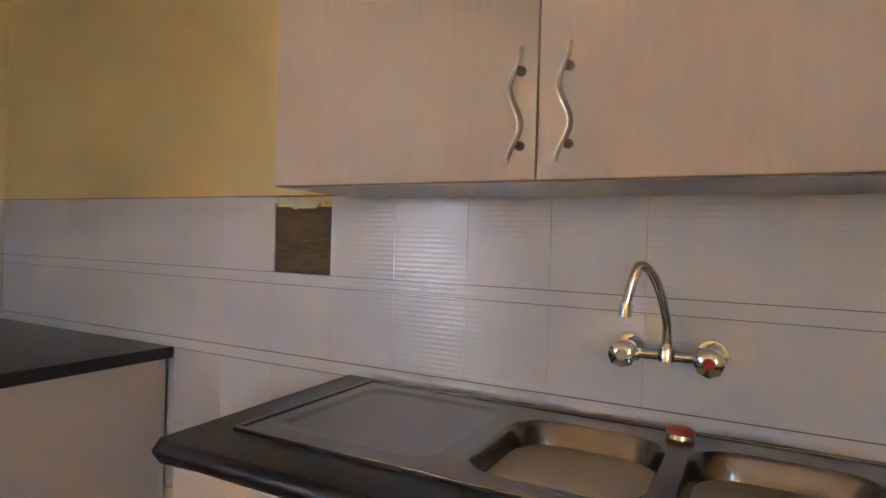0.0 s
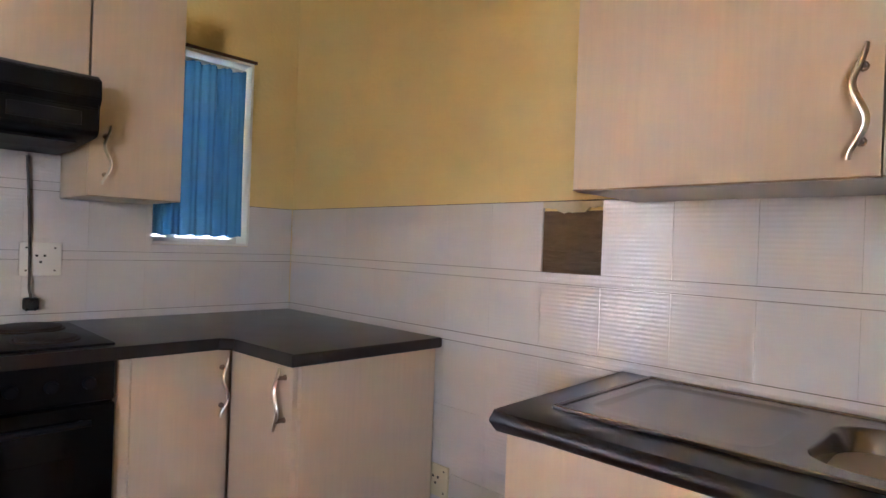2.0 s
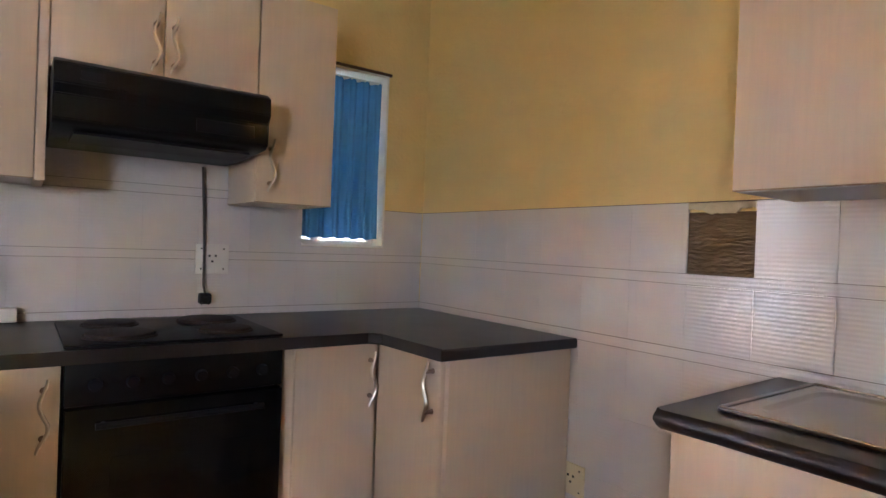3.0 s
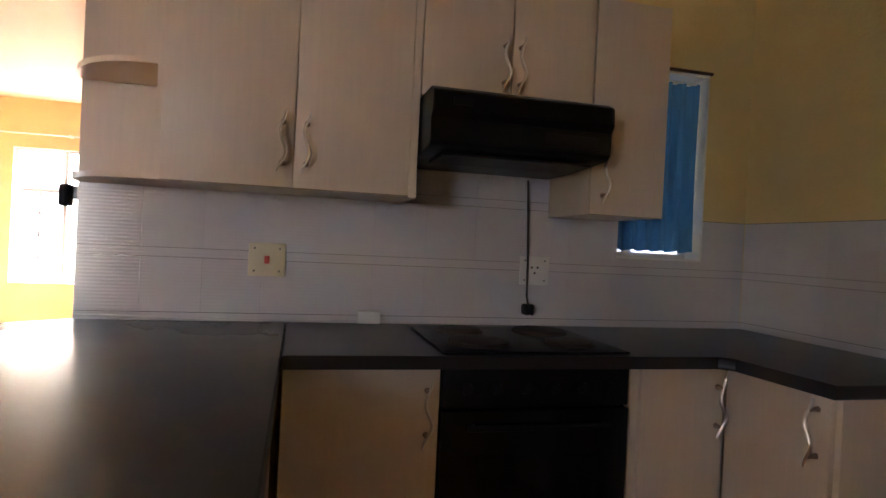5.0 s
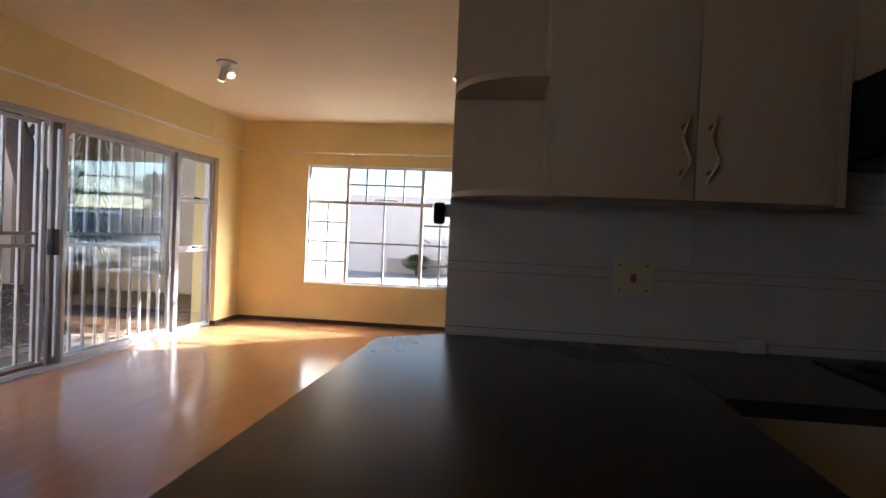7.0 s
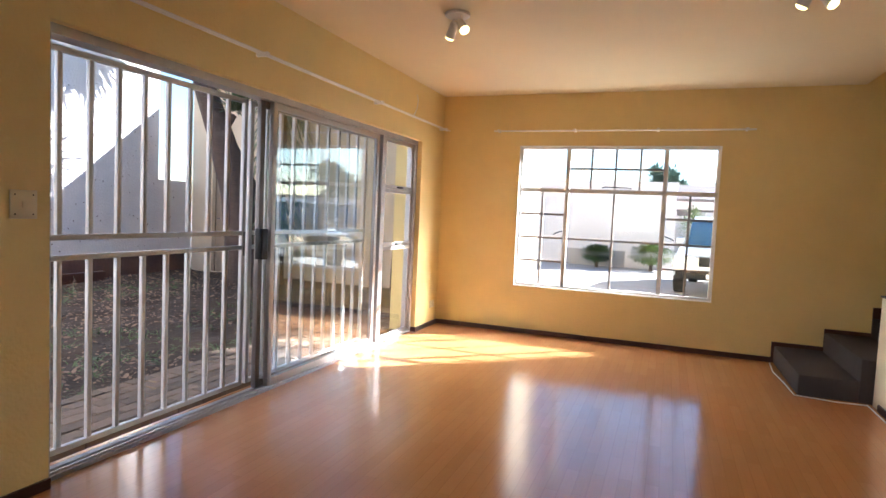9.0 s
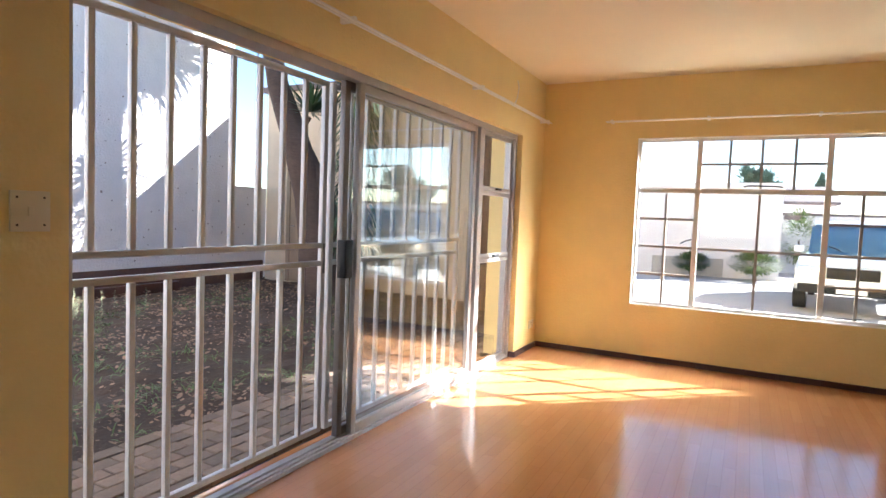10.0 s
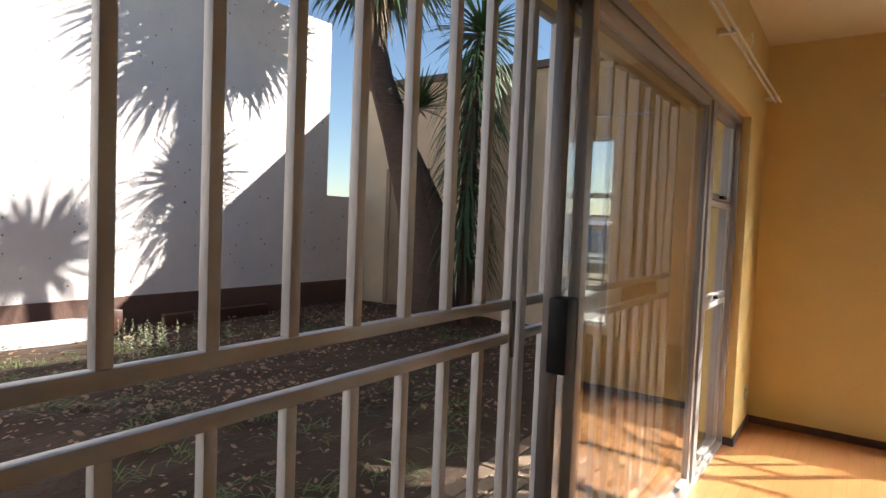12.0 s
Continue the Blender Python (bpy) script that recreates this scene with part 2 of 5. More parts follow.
def prism(bm, outline, axis, a, b):
    """An outline of (u, v) pairs drawn out along an axis from a to b."""
    def at(u, v, w):
        return {"x": (w, u, v), "y": (u, w, v), "z": (u, v, w)}[axis]
    lo = [bm.verts.new(at(u, v, a)) for u, v in outline]
    hi = [bm.verts.new(at(u, v, b)) for u, v in outline]
    n = len(outline)
    for k in range(n):
        bm.faces.new((lo[k], lo[(k + 1) % n], hi[(k + 1) % n], hi[k]))
    bm.faces.new(lo[::-1])
    bm.faces.new(hi)


def finish(bm, name, mat, smooth=False):
    bmesh.ops.recalc_face_normals(bm, faces=bm.faces)
    me = bpy.data.meshes.new(name)
    bm.to_mesh(me)
    bm.free()
    me.materials.append(mat)
    if smooth:
        me.shade_smooth()
        me.set_sharp_from_angle(angle=radians(40))
    return me


def part(name, bm, mat, parent=None, label="", smooth=False):
    ob = new(name, finish(bm, name, mat, smooth))
    ob.parent = parent
    if label:
        tagged(ob, label)
    return ob


def thing(name, label, category, group="", at=(0, 0, 0)):
    ob = new(name)
    ob.location = at
    ob.empty_display_size = 0.05
    return tagged(ob, label, category, group)


def boxpart(name, mat, parent, dims, bevel=0.0, label=""):
    bm = bmesh.new()
    box(bm, *dims, bevel=bevel)
    return part(name, bm, mat, parent, label, smooth=bevel > 0)


def structure(name, bm, mat, label, category):
    return tagged(part(name, bm, mat), label, category, kind="structure")


def wall(name, mat, label, axis, a0, a1, t0, t1, z0, z1, holes=()):
    """A wall along an axis from a0 to a1, t0 to t1 thick, with rectangular holes (a, b, low, high)."""
    bm = bmesh.new()
    def put(p, q, lo, hi):
        if q - p > 1e-4 and hi - lo > 1e-4:
            box(bm, *((p, q, t0, t1) if axis == "x" else (t0, t1, p, q)), lo, hi)
    at = a0
    for p, q, lo, hi in sorted(holes):
        put(at, p, z0, z1)
        put(p, q, z0, lo)
        put(p, q, hi, z1)
        at = q
    put(at, a1, z0, z1)
    return structure(name, bm, mat, label, "wall")


# ---- the large structure ----
H = 2.66                              # ceiling
NY, WX, SY, FX, EX = 1.80, -2.81, -4.25, -8.34, 1.60     # inner faces: kitchen north, stove wall, door wall, far west wall, east wall
bm = bmesh.new()
box(bm, FX - 0.23, EX + 0.2, SY - 0.24, NY + 0.2, -0.12, 0)
structure("floor", bm, LAMINATE, "glossy warm brown laminate floor", "floor")
bm = bmesh.new()
box(bm, FX - 0.23, EX + 0.2, SY - 0.24, -0.12, H, H + 0.2)
box(bm, WX - 0.15, EX + 0.2, -0.12, NY + 0.2, H, H + 0.2)
structure("ceiling", bm, CEIL, "pale cream painted plaster ceiling", "ceiling")

wall_north = wall("wall_north", YELLOW, "yellow painted kitchen wall tiled white below", "x", WX - 0.15, EX + 0.2, NY + 0.012, NY + 0.24, 0, H)
WIN = (1.175, 1.585, 1.185, 2.0)
wall_stove = wall("wall_stove", YELLOW, "yellow kitchen wall with white tiles and a small window", "y", -0.85, NY + 0.24, WX - 0.15, WX - 0.012, 0, H, [WIN])
DOOR = (-7.72, -3.66, 0.0, 2.07)
wall_south = wall("wall_south", YELLOW, "yellow painted wall around a wide sliding door", "x", FX - 0.23, EX + 0.2, SY - 0.31, SY, 0, 3.6, [DOOR])
BIGWIN = (-3.33, -1.28, 0.53, 2.10)
wall_west = wall("wall_west", YELLOW, "yellow painted wall with a wide steel window", "y", SY, 1.0, FX - 0.23, FX, 0, 5.2, [BIGWIN])
EWIN = (-3.3, -2.1, 1.05, 2.07)
wall("wall_east", YELLOW, "plain yellow painted wall with one window", "y", SY, NY + 0.24, EX + 0.001, EX + 0.2, 0, H, [EWIN])
wall("wall_stairwell", YELLOW, "plain yellow stairwell wall", "x", FX - 0.23, WX - 0.15, 0.78, 0.98, 0, 5.2)
wall("wall_stair_upper", YELLOW, "plain yellow wall over the stairwell edge", "x", FX - 0.23, WX - 0.15, -0.12, 0.0, H + 0.2, 5.2)
wall("wall_stair_end", YELLOW, "plain yellow stairwell end wall", "y", -0.12, 0.98, WX - 0.30, WX - 0.152, 0, 5.2)
bm = bmesh.new()
box(bm, FX - 0.23, WX - 0.15, -0.12, 0.98, 5.2, 5.3)
box(bm, FX - 0.6, EX + 0.6, SY - 0.4, NY + 0.6, 3.6, 3.75)
structure("roof", bm, ROOFTILE, "flat roof slab of the house", "roof")

# stepped parapet beside the stairs
bm = bmesh.new()
steps = [(-7.15, 0.83), (-6.81, 1.10), (-6.46, 1.36), (-6.11, 1.62), (-5.76, 1.88), (-5.41, 2.14), (-5.06, 2.40), (-4.71, H)]
for (x, z), (x2, _) in zip(steps, steps[1:] + [(WX - 0.302, 0)]):
    box(bm, x, x2, -0.2, -0.1, 0, z)
structure("stair_parapet", bm, PARAPET, "cream stepped parapet wall beside the staircase", "wall")
bm = bmesh.new()
for (x, z), (x2, _) in zip(steps, steps[1:]):
    box(bm, x - 0.008, x2 - 0.01, -0.21, -0.09, z + 0.001, z + 0.012)
structure("parapet_trim", bm, BROWNWOOD, "thin brown capping on the stepped parapet", "trim")

# skirting boards
bm = bmesh.new()
box(bm, FX + 0.001, FX + 0.016, SY, -0.72, 0.001, 0.052, 0.003)
box(bm, FX + 0.016, DOOR[0], SY + 0.001, SY + 0.016, 0.001, 0.052, 0.003)
box(bm, DOOR[0] + 0.001, DOOR[0] + 0.014, SY - 0.09, SY + 0.016, 0.001, 0.052, 0.003)
box(bm, DOOR[1], EX, SY + 0.001, SY + 0.016, 0.001, 0.052, 0.003)
box(bm, -7.0, WX - 0.16, -0.216, -0.201, 0.001, 0.052, 0.003)
structure("baseboard", bm, BROWNWOOD, "dark brown wooden skirting board", "baseboard")


# ---- kitchen ----
def handle(parent, at, facing, name="handle"):
    """A wavy satin bar on two posts; facing: the way the front looks, 'x' or '-y'; at: its middle on the front."""
    bm = bmesh.new()
    def w(u, v, z):
        return (at[0] + v, at[1] + u, at[2] + z) if facing == "x" else (at[0] + u, at[1] - v, at[2] + z)
    def wave(q):
        return -0.0125 * math.cos((q + 1) * math.pi * 1.5) * (0.8 - 0.2 * q)
    pts, rs = [], []
    for k in range(29):
        q = k / 28 * 2 - 1
        pts.append(w(wave(q), 0.030 + 0.003 * math.cos(q * 3), q * 0.094))
        rs.append(0.0042 + 0.0022 * math.cos(q * math.pi / 2))
    tube(bm, pts, rs, 8, 0.65)
    bar = part(name, bm, NICKEL, parent, "wavy satin metal handle", smooth=True)
    for q in (-0.66, 0.66):
        bm = bmesh.new()
        tube(bm, [w(wave(q), 0.0, q * 0.094), w(wave(q), 0.004, q * 0.094), w(wave(q), 0.006, q * 0.094), w(wave(q), 0.029, q * 0.094)], [0.0085, 0.0085, 0.006, 0.006], 10)
        part("post", bm, POST, bar, smooth=True)
    return bar


def cabinet(name, label, group, facing, a0, a1, back, front, z0, z1, doors, under=None):
    """A cabinet unit whose front looks to +x or -y; doors: (from, to, handle place, handle height)."""
    def dims(p, q, u, v, lo, hi):
        return (min(u, v), max(u, v), p, q, lo, hi) if facing == "x" else (p, q, min(u, v), max(u, v), lo, hi)
    sgn = 1 if facing == "x" else -1
    th = thing(name, label, "cabinet", group)
    boxpart("body", MELAMINE, th, dims(a0, a1, back, front - sgn * 0.019, z0 + (0.002 if under else 0), z1), 0.001)
    if under:
        boxpart("underside", CABWHITE, th, dims(a0 + 0.001, a1 - 0.001, back, front - sgn * 0.021, z0 - 0.002, z0 + 0.0015), label="white underside panel")
    for p, q, hp, hz in doors:
        d = boxpart("door", MELAMINE, th, dims(p + 0.0015, q - 0.0015, front - sgn * 0.0175, front, z0 + 0.001, z1 - 0.001), 0.0015)
        e = bmesh.new()
        box(e, *dims(p + 0.001, q - 0.001, front - sgn * 0.0165, front - sgn * 0.0012, z0 - 0.001, z0 + 0.0008))
        part("edging", e, EDGE, d, "thin brown edge strip")
        if hp is not None:
            handle(d, (front, hp, hz) if facing == "x" else (hp, front, hz), facing)
    return th


WALLC, BASEC = "kitchen wall cabinets", "kitchen base cabinets"
UL = "pale maple wall cabinet with wavy metal handles"
cabinet("wall_cabinet", UL + " over the sink", WALLC, "-y", -1.088, 0.06, NY, 1.49, 1.357, 2.1, [(-1.088, -0.514, -0.543, 1.476), (-0.514, 0.06, -0.461, 1.476)], under=True)
cabinet("wall_cabinet", UL + " over the sink", WALLC, "-y", 0.064, 1.09, NY, 1.49, 1.357, 2.1, [(0.064, 0.577, 0.53, 1.478), (0.577, 1.09, 0.62, 1.478)], under=True)
cabinet("wall_cabinet", UL + " beside the hood", WALLC, "x", -0.53, 0.212, WX, -2.47, 1.36, 2.1, [(-0.53, -0.149, -0.185, 1.497), (-0.149, 0.212, -0.113, 1.497)])
boxpart("filler_panel", MELAMINE, bpy.data.objects["wall_cabinet.002"], (WX, -2.474, 0.2125, 0.2385, 1.355, 2.1), 0.001)
cabinet("wall_cabinet", "pale maple wall cabinet above the black hood", WALLC, "x", 0.24, 0.853, WX, -2.47, 1.692, 2.1, [(0.24, 0.547, 0.520, 1.82), (0.547, 0.853, 0.575, 1.82)])
cabinet("wall_cabinet", "narrow pale maple wall cabinet beside the window", WALLC, "x", 0.857, 1.150, WX, -2.47, 1.34, 2.1, [(0.857, 1.150, 0.905, 1.47)])

# open corner shelves at the end of the wall cabinets
sh = thing("corner_shelf", "pale maple open end shelves on the tiled wall", "shelf")
boxpart("back_panel", MELAMINE, sh, (WX, WX + 0.016, -0.845, -0.532, 1.36, 2.1))
boxpart("side_panel", MELAMINE, sh, (WX + 0.016, -2.49, -0.548, -0.5315, 1.36, 2.1))
for z in (1.36, 1.70, 2.07):
    bm = bmesh.new()
    out = [(WX + 0.0165, -0.549), (-2.492, -0.549)]
    out += [(-2.492 - 0.30 * (1 - math.cos(a)), -0.56 - 0.285 * math.sin(a)) for a in [k * math.pi / 2 / 12 for k in range(1, 13)]]
    out += [(WX + 0.0165, -0.845)]
    prism(bm, out, "z", z, z + 0.018)
    part("shelf", bm, MELAMINE, sh)

# base units
BL = "pale maple base cabinet with a wavy metal handle"
cabinet("base_cabinet", BL + " beside the oven", BASEC, "x", -0.15, 0.282, WX + 0.02, -2.20, 0.10, 0.862, [(-0.15, 0.282, 0.245, 0.735)])
cabinet("base_cabinet", BL + " in corner", BASEC, "x", 0.886, 1.244, WX + 0.02, -2.20, 0.10, 0.862, [(0.92, 1.222, 1.195, 0.735)])
cabinet("base_cabinet", "pale maple base cabinet with wavy metal handle" + " under worktop end", BASEC, "-y", -2.196, -1.80, NY - 0.02, 1.225, 0.10, 0.862, [(-2.195, -1.815, -1.856, 0.76)])
cabinet("sink_cabinet", "pale maple base cabinet under the sink worktop", BASEC, "-y", -1.055, 0.02, NY - 0.02, 1.235, 0.10, 0.862, [(-1.055, -0.52, -0.56, 0.735), (-0.52, 0.02, -0.48, 0.735)])
cabinet("sink_cabinet", "pale maple base cabinet under the sink worktop", BASEC, "-y", 0.024, 1.09, NY - 0.02, 1.235, 0.10, 0.862, [(0.024, 0.557, 0.52, 0.735), (0.557, 1.09, 0.6, 0.735)])
pen = thing("peninsula_cabinet", "pale maple panelled base under the breakfast counter", "cabinet")
boxpart("body", MELAMINE, pen, (-2.196, -1.36, -0.72, -0.172, 0.001, 0.862), 0.001)
boxpart("end_panel", MELAMINE, pen, (-1.358, -1.335, -0.74, -0.170, 0.001, 0.862), 0.001)
boxpart("back_panel", MELAMINE, pen, (-2.80, -1.36, -0.74, -0.722, 0.001, 0.862), 0.001)
for d in [(WX + 0.03, -2.26, -0.14, 0.27), (WX + 0.03, -2.26, 0.89, 1.6), (-2.25, -1.83, 1.28, 1.76), (-1.04, 1.08, 1.29, 1.76)]:
    tagged(boxpart("plinth", MELAMINE, None, (*d, 0.001, 0.098)), "pale recessed plinth board under the base cabinets", "plinth", "plinth boards")


def worktop(name, label, outline, hole=None):
    """A dark worktop with rounded front edges, cut from an outline, with an optional hole for the sink."""
    bm = bmesh.new()
    if hole:
        x0, x1, y0, y1 = hole
        edges = []
        for loop in (outline, [(x0, y0), (x1, y0), (x1, y1), (x0, y1)]):
            vs = [bm.verts.new((x, y, 0.90)) for x, y in loop]
            edges += [bm.edges.new((vs[k], vs[(k + 1) % len(vs)])) for k in range(len(vs))]
        bmesh.ops.triangle_fill(bm, use_beauty=True, edges=edges, normal=(0, 0, 1))
        ex = bmesh.ops.extrude_face_region(bm, geom=bm.faces[:])
        bmesh.ops.translate(bm, vec=(0, 0, -0.0375), verts=[v for v in ex["geom"] if isinstance(v, bmesh.types.BMVert)])
        low = min(p[1] for p in outline)
        es = [e for e in bm.edges if all(abs(v.co.y - low) < 1e-4 for v in e.verts) and abs(e.verts[0].co.z - e.verts[1].co.z) < 1e-5]
        bmesh.ops.bevel(bm, geom=es, offset=0.016, segments=5, affect="EDGES", profile=0.5)
    else:
        prism(bm, outline, "z", 0.8625, 0.90)
        es = [e for e in bm.edges if abs(e.verts[0].co.z - e.verts[1].co.z) < 1e-5]
        bmesh.ops.bevel(bm, geom=es, offset=0.008, segments=4, affect="EDGES", profile=0.5)
    return tagged(part(name, bm, GRANITE, smooth=True), label, "worktop")


worktop("worktop", "dark brown laminate corner worktop holding the hob",
        [(WX + 0.006, NY - 0.006), (-1.784, NY - 0.006), (-1.784, 1.20), (-2.13, 1.20), (-2.165, 1.165), (-2.165, -0.1535), (WX + 0.006, -0.1535)])
worktop("breakfast_counter", "dark brown laminate breakfast counter with a cut corner",
        [(WX + 0.006, -0.155), (-1.30, -0.155), (-1.30, -1.075), (-2.66, -1.055), (WX + 0.006, -0.86)])
worktop("sink_worktop", "dark brown laminate worktop around the steel sink",
        [(-1.083, 1.215), (1.095, 1.215), (1.095, NY - 0.006), (-1.105, NY - 0.006)], (-0.62, 0.32, 1.36, 1.70))


def rounded(x0, x1, y0, y1, r, n=6):
    out = []
    for cx, cy, a in ((x1 - r, y1 - r, 0), (x0 + r, y1 - r, 90), (x0 + r, y0 + r, 180), (x1 - r, y0 + r, 270)):
        for k in range(n + 1):
            t = radians(a + 90 * k / n)
            out.append((cx + r * math.cos(t), cy + r * math.sin(t)))
    return out


# steel sink with two bowls and a drainer
sink = thing("kitchen_sink", "stainless steel double bowl sink with a shallow drainer", "sink")
BOWLS = [(-0.592, -0.312, 1.372, 1.682), (-0.278, 0.002, 1.372, 1.682)]
TRAY = (-0.965, -0.635, 1.365, 1.705)
bm = bmesh.new()
edges = []
for loop in [rounded(-1.005, 0.40, 1.325, 1.755, 0.02)] + [rounded(*b, 0.075) for b in BOWLS] + [rounded(*TRAY, 0.05)]:
    vs = [bm.verts.new((x, y, 0.9065)) for x, y in loop]
    edges += [bm.edges.new((vs[k], vs[(k + 1) % len(vs)])) for k in range(len(vs))]
bmesh.ops.triangle_fill(bm, use_beauty=True, use_dissolve=False, edges=edges, normal=(0, 0, 1))
part("deck", bm, STEEL, sink)
bm = bmesh.new()
lo = rounded(-1.005, 0.40, 1.325, 1.755, 0.02)
for k in range(len(lo)):
    a, b = lo[k], lo[(k + 1) % len(lo)]
    bm.faces.new([bm.verts.new((*a, 0.9065)), bm.verts.new((*b, 0.9065)), bm.verts.new((b[0] * 1.0, b[1], 0.9003)), bm.verts.new((*a, 0.9003))])
box(bm, -1.008, 0.403, 1.321, 1.331, 0.9003, 0.910, 0.002)
box(bm, -1.008, 0.403, 1.749, 1.759, 0.9003, 0.910, 0.002)
box(bm, -1.010, -1.000, 1.331, 1.749, 0.9003, 0.910, 0.002)
part("rim", bm, STEEL, sink)
for b in BOWLS:
    bm = bmesh.new()
    rings = []
    for inset, z, r in ((0, 0.9065, 0.075), (0.006, 0.898, 0.075), (0.014, 0.82, 0.072), (0.022, 0.77, 0.068), (0.05, 0.752, 0.05), (0.10, 0.748, 0.03)):
        rings.append([bm.verts.new((x, y, z)) for x, y in rounded(b[0] + inset, b[1] - inset, b[2] + inset, b[3] - inset, r)])
    for p, q in zip(rings, rings[1:]):
        for k in range(len(p)):
            bm.faces.new((p[k], p[(k + 1) % len(p)], q[(k + 1) % len(q)], q[k]))
    bm.faces.new(rings[-1])
    bowl = part("bowl", bm, STEEL, sink, smooth=True)
    bm = bmesh.new()
    cx, cy = (b[0] + b[1]) / 2, (b[2] + b[3]) / 2
    tube(bm, [(cx, cy, 0.7485), (cx, cy, 0.752)], 0.035, 20)
    part("drain", bm, CHROME, bowl)
bm = bmesh.new()
rings = [[bm.verts.new((x, y, z)) for x, y in rounded(TRAY[0] + i, TRAY[1] - i, TRAY[2] + i, TRAY[3] - i, 0.05 - i * 0.5)]
         for i, z in ((0, 0.9065), (0.003, 0.9058), (0.012, 0.9022), (0.018, 0.9016))]
for p, q in zip(rings, rings[1:]):
    for k in range(len(p)):
        bm.faces.new((p[k], p[(k + 1) % len(p)], q[(k + 1) % len(q)], q[k]))
bm.faces.new(rings[-1])
part("drainer_tray", bm, STEEL, sink, "shallow pressed drainer tray", smooth=True)
plug = thing("sink_plug", "red rubber sink plug resting between the bowls", "plug")
bm = bmesh.new()
tube(bm, [(-0.300, 1.718, 0.9068), (-0.300, 1.718, 0.915)], [0.024, 0.022], 20)
part("base", bm, CHROME, plug, smooth=True)
bm = bmesh.new()
tube(bm, [(-0.300, 1.718, 0.9152), (-0.300, 1.718, 0.921), (-0.300, 1.718, 0.926)], [0.026, 0.024, 0.010], 20)
part("cap", bm, RED, plug, "red rubber cap", smooth=True)

# wall mixer tap
tap = thing("wall_mixer_tap", "chrome wall mixer tap with a swan neck spout", "tap")
bm = bmesh.new()
tube(bm, [(-0.405, 1.735, 1.050), (-0.255, 1.735, 1.050)], 0.011, 14)
tube(bm, [(-0.33, 1.735, 1.04), (-0.33, 1.735, 1.065), (-0.33, 1.735, 1.072)], [0.018, 0.018, 0.014], 16)
part("body", bm, CHROME, tap, smooth=True)
bm = bmesh.new()
pts = [(-0.33, 1.735, 1.07), (-0.33, 1.733, 1.10)]
for k in range(1, 21):
    f = k / 20
    pts.append((-0.33 - 0.065 * f ** 1.25, 1.733 - 0.063 * f, 1.10 + 0.118 * math.sin(f * math.pi * 0.5 / 0.74) ** 0.9 if f < 0.74 else 1.218 - 0.62 * (f - 0.74) ** 1.6))
tube(bm, pts, 0.0095, 12)
spout = part("spout", bm, CHROME, tap, smooth=True)
bm = bmesh.new()
tube(bm, [(-0.395, 1.67, 1.148), (-0.396, 1.669, 1.124)], 0.0125, 14)
part("aerator", bm, CHROME, spout, smooth=True)
for x, cap in ((-0.405, IVORY), (-0.255, RED)):
    bm = bmesh.new()
    tube(bm, [(x, NY, 1.050), (x, 1.785, 1.050), (x, 1.784, 1.050), (x, 1.735, 1.050)], [0.030, 0.028, 0.014, 0.014], 18)
    part("flange", bm, CHROME, tap, smooth=True)
    bm = bmesh.new()
    tube(bm, [(x, 1.735, 1.05), (x, 1.722, 1.05), (x, 1.72, 1.05), (x, 1.695, 1.05), (x, 1.69, 1.05)], [0.014, 0.016, 0.026, 0.026, 0.019], 8)
    kn = part("knob", bm, CHROME, tap, smooth=True)
    bm = bmesh.new()
    tube(bm, [(x, 1.6905, 1.05), (x, 1.686, 1.05)], [0.011, 0.009], 14)
    part("cap", bm, cap, kn)

# hob, oven and hood
hob = thing("hob", "black electric hob with four solid plates in the worktop", "hob")
boxpart("surface", BLACK, hob, (-2.69, -2.19, 0.285, 0.872, 0.9005, 0.909), 0.003)
for x, y, r in ((-2.56, 0.43, 0.075), (-2.56, 0.73, 0.09), (-2.32, 0.43, 0.09), (-2.32, 0.73, 0.075)):
    bm = bmesh.new()
    tube(bm, [(x, y, 0.909), (x, y, 0.921), (x, y, 0.9225)], [r, r, r - 0.006], 32)
    pl = part("plate", bm, PLATE, hob, smooth=True)
    bm = bmesh.new()
    ring = [(x + (r + 0.006) * math.cos(a), y + (r + 0.006) * math.sin(a), 0.911) for a in [2 * math.pi * k / 32 for k in range(33)]]
    tube(bm, ring, 0.004, 6)
    part("trim_ring", bm, PLATE, pl, smooth=True)
oven = thing("oven", "black built-in electric oven under the hob", "oven")
boxpart("body", BLACK, oven, (WX + 0.03, -2.222, 0.288, 0.878, 0.10, 0.861))
boxpart("control_panel", BLACK, oven, (-2.221, -2.198, 0.290, 0.876, 0.745, 0.859), 0.003)
od = boxpart("door", BLACKGLASS, oven, (-2.221, -2.190, 0.290, 0.876, 0.19, 0.738), 0.004)
boxpart("window", BLACKGLASS, od, (-2.192, -2.188, 0.40, 0.78, 0.30, 0.60), 0.001)
bm = bmesh.new()
tube(bm, [(-2.165, 0.36, 0.695), (-2.165, 0.81, 0.695)], 0.009, 10)
for y in (0.38, 0.79):
    tube(bm, [(-2.165, y, 0.695), (-2.192, y, 0.695)], 0.007, 8)
part("handle", bm, BLACKPLASTIC, od, smooth=True)
boxpart("drawer", BLACK, oven, (-2.221, -2.196, 0.290, 0.876, 0.105, 0.183), 0.003)
for k in range(6):
    y = 0.36 + k * 0.09
    bm = bmesh.new()
    tube(bm, [(-2.198, y, 0.80), (-2.180, y, 0.80)], [0.018, 0.015], 16)
    part("knob", bm, BLACKPLASTIC, oven, smooth=True)

